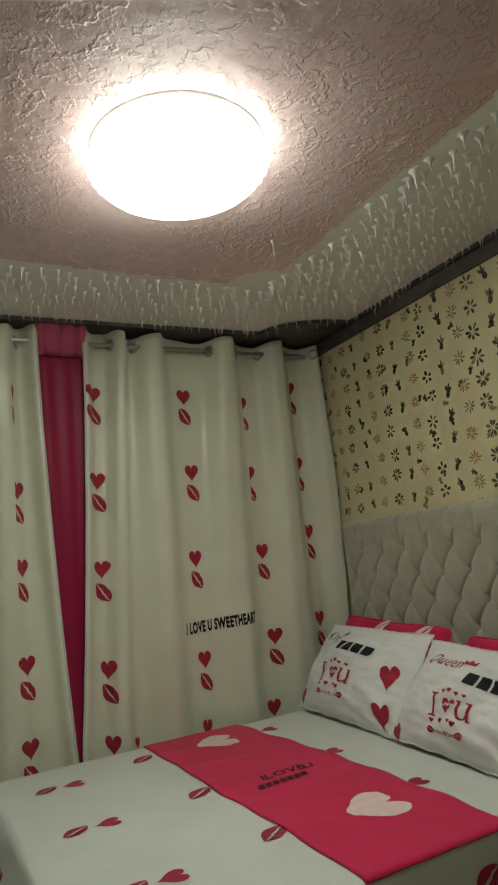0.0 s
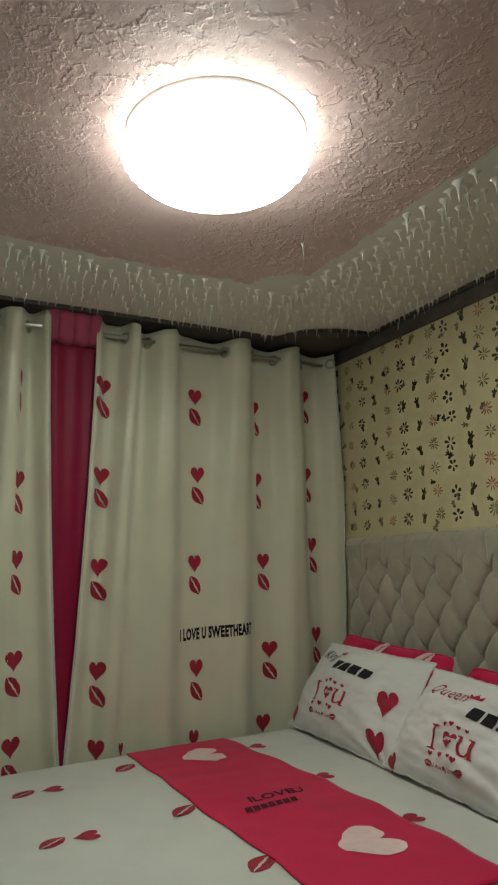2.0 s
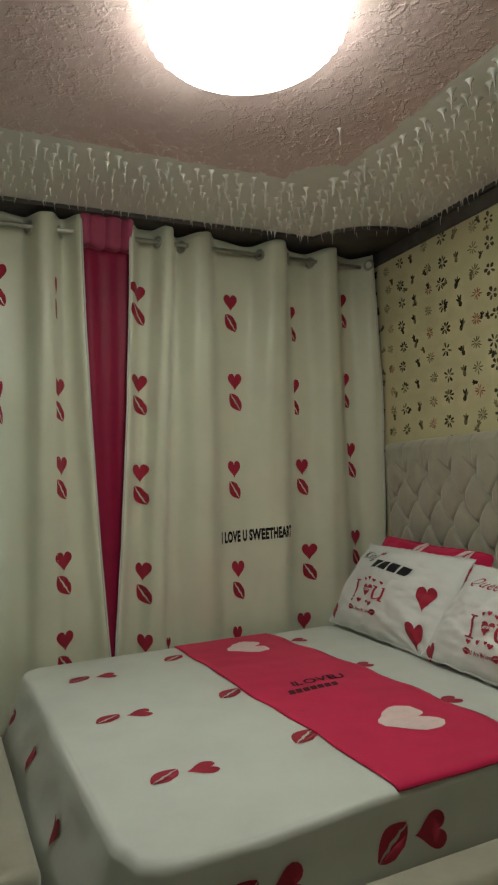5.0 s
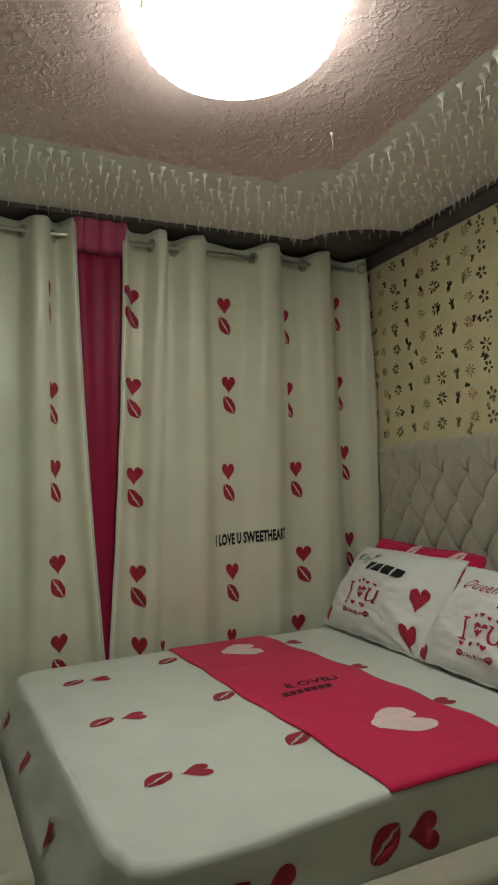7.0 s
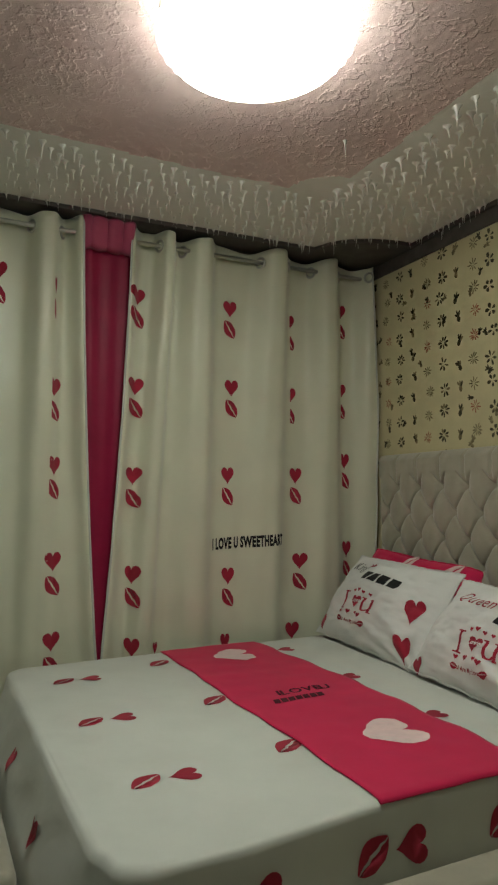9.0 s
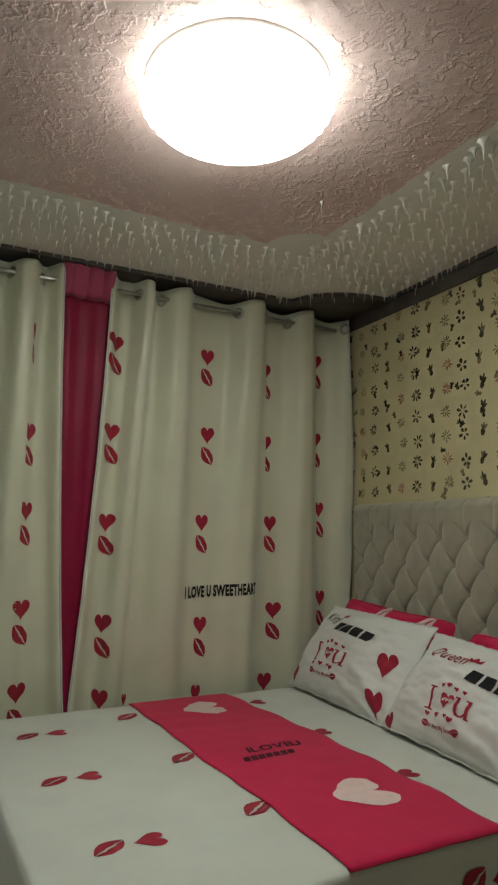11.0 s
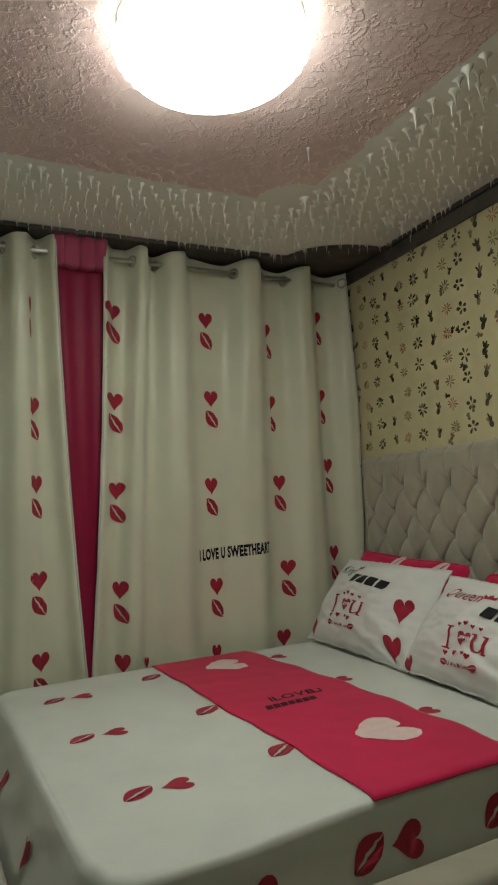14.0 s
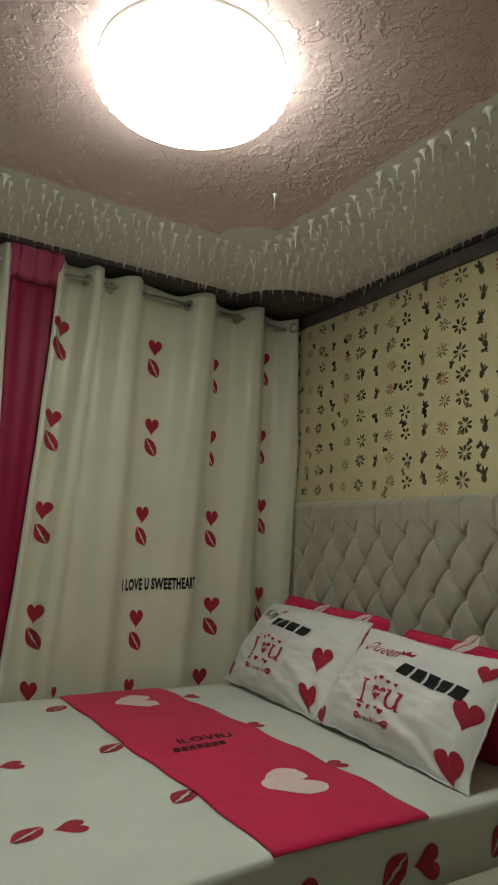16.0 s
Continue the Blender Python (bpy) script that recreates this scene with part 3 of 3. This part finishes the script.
def tuft(y, z):
    a, b = (y - Y0) / CY + (z - ZT) / (2 * CZ), (y - Y0) / CY - (z - ZT) / (2 * CZ)
    da, db = abs(math.sin(math.pi * a)), abs(math.sin(math.pi * b))
    h = 0.95 * (da * db) ** 0.40 - 0.55 * math.exp(-(min(da, db) / 0.085) ** 1.5)
    r = round((ZT - z) / CZ)
    if 0 <= r <= 6:
        k = round((y - Y0) / CY - 0.5 * (r % 2)) + 0.5 * (r % 2)
        h -= 0.90 * math.exp(-(((y - Y0 - k * CY) ** 2 + (z - ZT + r * CZ) ** 2) / 0.019 ** 2))
    if z > ZT + 0.02:
        k = min(1, (z - ZT - 0.02) / 0.05)
        h = h * (1 - k) + k * (0.95 - 0.75 * math.exp(-(abs(math.sin(math.pi * (y - Y0) / CY)) / 0.10) ** 1.5))
    h += 0.07 * bumpy(y, z, 0, 22) + 0.05 * bumpy(y * 2.2, z, 3, 16)
    edge = min((HZ1 - z) / 0.035, (H0 - y) / 0.03, (y - H1) / 0.03, 1)
    return (0.036 + 0.021 * max(-1.4, h)) * max(0, edge) ** 0.5


bm = bmesh.new()
grid_mesh(bm, lambda a, b: Vector((-0.002 - tuft(H0 + (H1 - H0) * a, HZ0 + (HZ1 - HZ0) * b), H0 + (H1 - H0) * a, HZ0 + (HZ1 - HZ0) * b)), 460, 310)
part("upholstery", bm, VELVET, HB)
bm0 = bmesh.new()
bmesh.ops.create_uvsphere(bm0, u_segments=10, v_segments=6, radius=0.012)
button_mesh = finish(bm0, "button", VELVET)
for r in range(7):
    for k in range(-9, 3):
        y, z = Y0 + (k + 0.5 * (r % 2)) * CY, ZT - r * CZ
        if H1 + 0.03 < y < H0 - 0.03:
            ob = new("button", button_mesh)
            ob.parent = HB
            ob.location = (-0.013, y, z)
            ob.scale = (0.6, 1, 1)

# ---- bed ----
def slab(bm, x0, x1, y0, y1, z0, z1, corner, fillet, out=lambda x, y, z: Vector((0, 0, 0)), n=10, inner=16, side=6):
    """A soft block: rounded corners in plan and a rounded upper edge, closed by rings to the middle."""
    cx, cy = (x0 + x1) / 2, (y0 + y1) / 2

    def outline(inset, r):
        pts = []
        r = max(r - inset, 0.004)
        X0, X1, Y0_, Y1 = x0 + inset, x1 - inset, y0 + inset, y1 - inset
        for (ax, ay), a0 in (((X1 - r, Y1 - r), 0), ((X0 + r, Y1 - r), 90), ((X0 + r, Y0_ + r), 180), ((X1 - r, Y0_ + r), 270)):
            for k in range(n):
                a = radians(a0 + 90 * k / (n - 1))
                pts.append((ax + r * math.cos(a), ay + r * math.sin(a)))
        full = []
        for k, (p, q) in enumerate(zip(pts, pts[1:] + pts[:1])):
            full.append(p)
            if k % n == n - 1:
                full += [(p[0] + (q[0] - p[0]) * s / 30, p[1] + (q[1] - p[1]) * s / 30) for s in range(1, 30)]
        return full
    rings = []
    for k in range(side + 1):
        rings.append([(x, y, z0 + (z1 - fillet - z0) * k / side) for x, y in outline(0, corner)])
    for k in range(1, 7):
        a = radians(15 * k)
        rings.append([(x, y, z1 - fillet + fillet * math.sin(a)) for x, y in outline(fillet * (1 - math.cos(a)), corner)])
    depth = min(x1 - x0, y1 - y0) / 2
    for k in range(1, inner):
        rings.append([(x, y, z1) for x, y in outline(fillet + (depth - fillet - 0.01) * k / inner, corner)])
    vs = [[bm.verts.new(Vector(p) + out(*p)) for p in ring] for ring in rings]
    m = len(vs[0])
    for a, b in zip(vs, vs[1:]):
        for k in range(m):
            bm.faces.new((a[k], a[(k + 1) % m], b[(k + 1) % m], b[k]))
    bm.faces.new(vs[-1])
    bm.faces.new(vs[0])
    return bm


BX0, BX1, BY0, BY1 = -1.850, -0.045, -1.668, -0.10


def top_z(x, y):
    """Height of the made bed: almost flat with slight dips."""
    return BED + 0.004 * bumpy(x, y, 0, 3.5) - 0.002


def sheet_out(x, y, z):
    d = Vector((0, 0, 0))
    low = max(0, min(1, (BED - 0.01 - z) / 0.2))
    if x < BX0 + 0.1:
        d.x -= 0.072 * low ** 1.1 + min(1, low * 3) * (0.014 * noise.noise(Vector((y * 9, z * 26, 2))) + 0.006 * noise.noise(Vector((y * 22, z * 30, 5))))
    if y < BY0 + 0.05:
        d.y -= low * (0.022 + 0.008 * bumpy(x, z, 0, 7) + 0.016 * min(1, max(0, (x + 0.85) / 0.3)) * math.sin(34 * x + 5 * z)) + 0.034 * min(1, max(0, (-1.28 - x) / 0.3))
    if z > BED - 0.004:
        d.z += top_z(x, y) - BED
    return d


frame_ob = thing("upholstered_bed", "beige padded upholstered bed frame round the mattress", "bed")
bm = bmesh.new()
slab(bm, -1.93, -0.10, -1.825, -1.704, 0.08, 0.566, 0.03, 0.026, inner=4)
part("side_rail", bm, VELVET, frame_ob)
bm = bmesh.new()
slab(bm, -1.93, -0.10, -0.085, -0.07, 0.08, 0.45, 0.005, 0.004, inner=3)
part("side_rail", bm, VELVET, frame_ob)
bm = bmesh.new()
box(bm, (-1.90, -1.735, 0.20), (-0.10, -0.09, 0.30), 0.01)
part("slat_base", bm, VELVET, frame_ob)
for x, y in ((-1.85, -1.79), (-0.2, -1.79), (-1.85, -0.12), (-0.2, -0.12)):
    part("leg", lathe(bmesh.new(), [(0.025, 0.0), (0.032, 0.21)], 16, (x, y, 0)), DARK, frame_ob)

mattress = thing("made_bed", "mattress in a white sheet printed with red hearts and kisses", "mattress")
bm = bmesh.new()
slab(bm, BX0, BX1, BY0, BY1, 0.30, BED, 0.10, 0.022, sheet_out, inner=26, side=10)
part("sheet", bm, SHEET, mattress)


def on_bed(u, v):
    return Vector((u, v, top_z(u, v) + 0.0014))


def on_side(u, v):
    z = v
    return Vector((u, BY0 - 0.002, z)) + Vector((0, sheet_out(u, BY0, z).y, 0))


def on_foot(u, v):
    return Vector((BX0 - 0.004, u, v)) + Vector((sheet_out(BX0, u, v).x, 0, 0))


def bed_print(surf, u, v, size, turn, both=True, only_lips=False):
    bm = bmesh.new()
    if only_lips:
        lay(bm, place2d(lips(), u, v, size * 1.25, size * 1.2, turn), surf, 0.03)
    else:
        kiss(bm, surf, u, v, size, turn, both=both)
    part("heart_print", bm, PRINT_RED, mattress)


S = 0.084
for x, y in ((-1.621, -1.342), (-1.642, -0.868), (-1.633, -0.394)):
    bed_print(on_bed, x, y, S, -90)
for x, y in ((-1.262, -1.297), (-1.276, -0.832), (-1.285, -0.290)):
    bed_print(on_bed, x, y, S * 1.05, -142, only_lips=True)
for x, y in ((-0.775, -0.30), (-0.778, -0.79), (-0.792, -1.262)):
    bed_print(on_bed, x, y, S, -90, both=False)
for x in (-1.60, -1.225, -0.855, -0.48):
    bed_print(on_side, x, 0.600, 0.092, -90)
for y in (-0.28, -0.72, -1.20):
    bed_print(on_foot, y, 0.53, S * 0.85, 0, both=False)

# runner across the bed
runner = thing("bed_runner", "crimson bed runner with two pale hearts lying across bed", "bed runner")


def runner_point(a, b, lift=0.006):
    y = -0.115 - 1.550 * b
    w0, w1 = -1.222 - 0.016 * b + 0.003 * math.sin(y * 9) + 0.003 * math.sin(y * 23), -0.780 + 0.030 * math.sin(math.pi * b) + 0.007 * math.sin(y * 21)
    x = w0 + (w1 - w0) * a
    z = top_z(x, y) + lift + 0.0015 * bumpy(x, y, 1, 12)
    r = 0.022
    if y < BY0 + r:
        d = BY0 + r - y
        ang = min(d / r, 1.3)
        z -= r * (1 - math.cos(ang))
        y = BY0 + r - (r + lift) * math.sin(ang)
    return Vector((x, y, z))


bm = bmesh.new()
grid_mesh(bm, runner_point, 40, 120)
part("cloth", bm, CRIMSON, runner).modifiers.new("thickness", "SOLIDIFY").thickness = 0.003


def on_runner(u, v):
    return Vector((u, v, top_z(u, v) + 0.0078 + 0.0015 * bumpy(u, v, 1, 12)))


for x, y, s in ((-0.975, -1.338, 0.210), (-0.995, -0.318, 0.200)):
    bm = bmesh.new()
    rh = random.Random(int(-y * 100))
    pts = [(px * (1 + rh.uniform(-0.07, 0.07)), py * (1 + rh.uniform(-0.07, 0.07))) for px, py in heart(34)[0] if py > -0.40]
    lay(bm, place2d([pts], x, y, s * 1.08, s, -90), on_runner, 0.02)
    part("heart_patch", bm, PALE, runner, "pale pink heart patch")
for word, wx in (("I", -1.075), ("LOVE", -0.990), ("U", -0.897)):
    bm = bmesh.new()
    lay(bm, place2d(letters(word, 0.046, 0.25, 0.0015, 0.95), wx, -0.885, 1.0, 1.0, 2), on_runner, 0.03)
    part("writing", bm, RUNNER_INK, runner, "faded dark printed word")
for stroke in place2d(bars(0.19, 0.036, 7), -1.03, -0.955, 1.0, 1.0, 2):
    bm = bmesh.new()
    lay(bm, [[(px + 0.3 * (py + 0.955), py) for px, py in stroke]], on_runner, 0.03)
    part("writing_bar", bm, RUNNER_INK, runner)


# ---- pillows ----
def pillow_front(W, H, T, u, v, sign=1, seed=0):
    """A point of a stuffed pillow; u and v run from -1 to 1."""
    ear = abs(u * v) ** 5 * (1 if seed < 9 and sign > 0 else -3 if seed in (9, 10, 14, 15) else 1)
    pinch_x = 1 - 0.045 * (1 - v * v) * abs(u) ** 4 - 0.045 * (v + 1) + 0.012 * math.sin(4 * v + seed) + 0.02 * ear
    pinch_y = 1 - 0.055 * (1 - u * u) * (v > 0) - 0.03 * (1 - u * u) * (v <= 0) + 0.020 * math.sin(3.3 * u + 2 * seed) * (v > 0) + 0.010 * math.sin(17 * u + seed) * (v < -0.9) + 0.02 * min(0.0, ear)
    t = T * (max(0, 1 - abs(u) ** 2.5) ** 0.72) * (max(0, 1 - abs(v) ** 2.5) ** 0.72)
    a, d = math.atan2(v + 1.1, u - 0.9), math.hypot(u - 0.9, v + 1.1)
    wr = 0.020 * bumpy(u * 1.3 + seed, v * 0.9, seed, 2.2) + 0.007 * bumpy(u + seed, v * 1.5, seed, 5) + 0.0018 * bumpy(u * 1.2 + seed, v * 1.2, seed, 11)
    wr += 0.012 * math.sin(13 * a + 3 * bumpy(u, v, seed, 2)) * max(0, 1 - d / 1.5)
    wr *= max(0, 1 - abs(u) ** 6) * max(0, 1 - abs(v) ** 6)
    return Vector((W / 2 * u * pinch_x, H / 2 * v * pinch_y, sign * (t + wr) - 0.008 * (abs(u * v) ** 4)))


def pillow(label, m, W, H, T, mat, seed):
    ob = tagged(new("pillow"), label, "pillow", "pillows at the headboard")
    ob.matrix_world = m
    bm = bmesh.new()
    n, k = 120, 88
    a = grid_mesh(bm, lambda i, j: pillow_front(W, H, T, 2 * i - 1, 2 * j - 1, 1, seed), n, k)
    b = grid_mesh(bm, lambda i, j: pillow_front(W, H, T * 0.8, 2 * i - 1, 2 * j - 1, -1, seed + 5), n, k)
    bmesh.ops.remove_doubles(bm, verts=bm.verts, dist=0.0008)
    part("cover", bm, mat, ob)
    # welted seam with little puckers
    bm = bmesh.new()
    path = [(-1 + 2 * i / 40, -1) for i in range(40)] + [(1, -1 + 2 * i / 28) for i in range(28)] + [(1 - 2 * i / 40, 1) for i in range(40)] + [(-1, 1 - 2 * i / 28) for i in range(28)]
    rings = []
    for i, (u, v) in enumerate(path):
        c = pillow_front(W, H, 0, u, v, 1, seed)
        o = Vector((c.x / W, c.y / H, 0)).normalized()
        r = 0.0035 + 0.0015 * math.sin(i * 2.1)
        rings.append([bm.verts.new(c + o * (0.001 + r * math.cos(q)) + Vector((0, 0, r * math.sin(q)))) for q in (2 * math.pi * j / 6 for j in range(6))])
    for i in range(len(rings)):
        for j in range(6):
            bm.faces.new((rings[i][j], rings[(i + 1) % len(rings)][j], rings[(i + 1) % len(rings)][(j + 1) % 6], rings[i][(j + 1) % 6]))
    part("seam", bm, mat, ob)
    return ob


def pillow_pose(bottom, top, along):
    """Stands a pillow from the middle of its lower edge to that of its upper edge."""
    bottom, top = Vector(bottom), Vector(top)
    X = Vector(along).normalized()
    Y = (top - bottom)
    Y = (Y - X * Y.dot(X)).normalized()
    m = Matrix((X, Y, X.cross(Y))).transposed().to_4x4()
    m.translation = (bottom + top) / 2
    return m, (top - bottom).length


def serif_i():
    return [[(-0.5, -0.5), (0.5, -0.5), (0.5, -0.44), (0.16, -0.42), (0.16, 0.42), (0.5, 0.44), (0.5, 0.5), (-0.5, 0.5), (-0.5, 0.44), (-0.16, 0.42), (-0.16, -0.42), (-0.5, -0.44)]]


def serif_u():
    return [[(-0.60, 0.5), (-0.60, 0.43), (-0.44, 0.41), (-0.44, -0.28), (-0.30, -0.46), (-0.08, -0.5), (0.14, -0.44), (0.27, -0.34), (0.27, -0.5), (0.60, -0.5), (0.60, -0.43), (0.47, -0.41), (0.47, 0.5),
             (0.12, 0.5), (0.12, 0.43), (0.27, 0.41), (0.27, -0.20), (0.08, -0.36), (-0.12, -0.38), (-0.24, -0.26), (-0.24, 0.5)]]


def printed_pillow(label, bottom, top, along, W, first, n_name, spots_, hearts, seed):
    m, H = pillow_pose(bottom, top, along)
    ob = pillow(label, m, W, H, 0.100, PILLOW, seed)

    def surf(u, v):
        p = pillow_front(W, H, 0.100, 2 * u / W, 2 * v / H, 1, seed)
        return Vector((p.x, p.y, p.z + 0.0028))

    def add(name, polys, mat, lab=""):
        bm = bmesh.new()
        lay(bm, polys, surf, 0.009)
        part(name, bm, mat, ob, lab)
    (sx, sy), (cx, cy), (nx_, ny_, nw), (ex, ey, gx, gy) = spots_
    red = first != "King"
    add("writing", place2d(letters(first, 0.050, 0.45, 0.0, 0.95), sx, sy, 1.15, 0.85, -3), PRINT_RED if red else PRINT_BLACK, "script word")
    add("crown_print", place2d(crown(), cx, cy, 0.058, 0.034), PRINT_RED)
    for stroke in place2d(bars(nw, 0.044, n_name), nx_, ny_, 1, 1, -2):
        add("name_bar", [[(px + 0.25 * (py - ny_), py) for px, py in stroke]], PRINT_BLACK, "black printed bar")
    add("letter_print", place2d(serif_i(), ex - 0.088 * gx, ey, 0.038 * gx, 0.115 * gy), PRINT_RED)
    add("letter_print", place2d(serif_u(), ex + 0.080 * gx, ey - 0.006 * gy, 0.070 * gx, 0.088 * gy), PRINT_RED)
    for q in ((0, 0, 0.082), (-0.035, 0.066, 0.024), (0.0, 0.074, 0.028), (0.037, 0.064, 0.022), (0.075, 0.062, 0.02), (-0.085, -0.078, 0.026), (-0.028, -0.072, 0.032), (0.025, -0.068, 0.022), (0.052, -0.078, 0.032)):
        add("heart_print", place2d(heart(18), ex + q[0] * gx, ey + q[1] * gy, q[2] * gx, q[2] * gy), PRINT_RED)
    for s in (-1, 1):
        add("kiss_print", place2d(lips(), ex + s * 0.085 * gx, ey - 0.118 * gy, 0.044 * gx, 0.050 * gy, 10 * s), PRINT_RED)
    bm = bmesh.new()
    lay(bm, place2d(letters("Love", 0.026, 0, 0.001), ex, ey + 0.008 * gy, gx, gy), lambda u, v: surf(u, v) + Vector((0, 0, 0.0016)), 0.009)
    part("writing", bm, PILLOW, ob, "white word in the heart")
    add("small_writing", place2d(letters("U Are My Love", 0.018, 0, 0.0005), ex, ey - 0.122 * gy, 0.75 * gx, gy), PRINT_RED)
    for hx, hy, s, turn in hearts:
        add("heart_print", place2d(heart(), hx, hy, s, s, turn), PRINT_RED)
    return ob


printed_pillow("white pillow printed King, hearts and black bars", (-0.475, -0.520, 0.712), (-0.245, -0.530, 1.065), (-0.06, -1, -0.02), 0.81, "King", 4,
               ((-0.227, 0.130), (-0.135, 0.153), (0.03, 0.080, 0.28), (-0.068, -0.045, 1.15, 0.72)),
               ((0.297, -0.012, 0.112, 8), (0.298, -0.158, 0.10, 10), (-0.352, -0.165, 0.08, 10)), 1)
printed_pillow("white pillow printed Queen, hearts and black bars", (-0.550, -1.245, 0.712), (-0.315, -1.255, 1.030), (-0.10, -1, -0.02), 0.77, "Queen", 5,
               ((-0.115, 0.098), (0.040, 0.104), (0.185, 0.040, 0.27), (-0.005, -0.062, 1.0, 0.68)),
               ((0.335, -0.018, 0.095, 8), (0.330, -0.165, 0.095, 12), (0.335, 0.125, 0.07, 10), (-0.322, -0.182, 0.065, 20)), 2)

for k, (b, t) in enumerate((((-0.28, -0.50, 0.71), (-0.135, -0.52, 1.085)), ((-0.30, -1.33, 0.71), (-0.155, -1.33, 1.025)))):
    m, H = pillow_pose(b, t, (0, -1, -0.065))
    ob = pillow("crimson pillow with pale kiss prints behind white pillow", m, 0.80, H, 0.065, CRIMSON, 9 + k)
    for hx, hy, turn in ((-0.06, 0.165, 60), (0.24, 0.16, 50)):
        bm = bmesh.new()
        lay(bm, place2d(lips(), hx, hy, 0.11, 0.12, turn), lambda u, v: pillow_front(0.80, H, 0.065, 2 * u / 0.80, 2 * v / H, 1, 9 + k) + Vector((0, 0, 0.003)), 0.02)
        part("kiss_print", bm, PALE, ob, "pale pink kiss print")

# ---- bench at the foot of the bed ----
bench = thing("bench", "beige velvet tufted bench with crystal buttons at bed's foot", "bench")
QX0, QX1, QY0, QY1, QZ = -2.46, -1.94, -1.315, -0.14, 0.55
buttons = [(QX0 + 0.11 + 0.155 * i + (0.0775 if j % 2 else 0), QY1 - 0.13 - 0.165 * j) for i in range(3) for j in range(7) if QX0 + 0.11 + 0.155 * i + (0.0775 if j % 2 else 0) < QX1 - 0.05]


def bench_out(x, y, z):
    if z < QZ - 0.001:
        return Vector((0, 0, 0))
    d = min(math.hypot(x - a, y - b) for a, b in buttons)
    return Vector((0, 0, -0.018 * math.exp(-(d / 0.035) ** 2) + 0.003 * bumpy(x, y, 0, 14)))


bm = bmesh.new()
slab(bm, QX0, QX1, QY0, QY1, 0.12, QZ, 0.03, 0.025, bench_out, inner=22)
part("cushion", bm, VELVET, bench)
for x, y in buttons:
    bm = bmesh.new()
    bmesh.ops.create_icosphere(bm, subdivisions=1, radius=0.009)
    bmesh.ops.transform(bm, matrix=Matrix.Translation((x, y, QZ - 0.014)), verts=bm.verts)
    part("crystal_button", bm, CRYSTAL, bench, "clear crystal button", smooth=False)
for x, y in ((QX0 + 0.05, QY0 + 0.06), (QX1 - 0.05, QY0 + 0.06), (QX0 + 0.05, QY1 - 0.06), (QX1 - 0.05, QY1 - 0.06)):
    part("leg", lathe(bmesh.new(), [(0.018, 0.0), (0.026, 0.125)], 12, (x, y, 0)), DARK, bench)
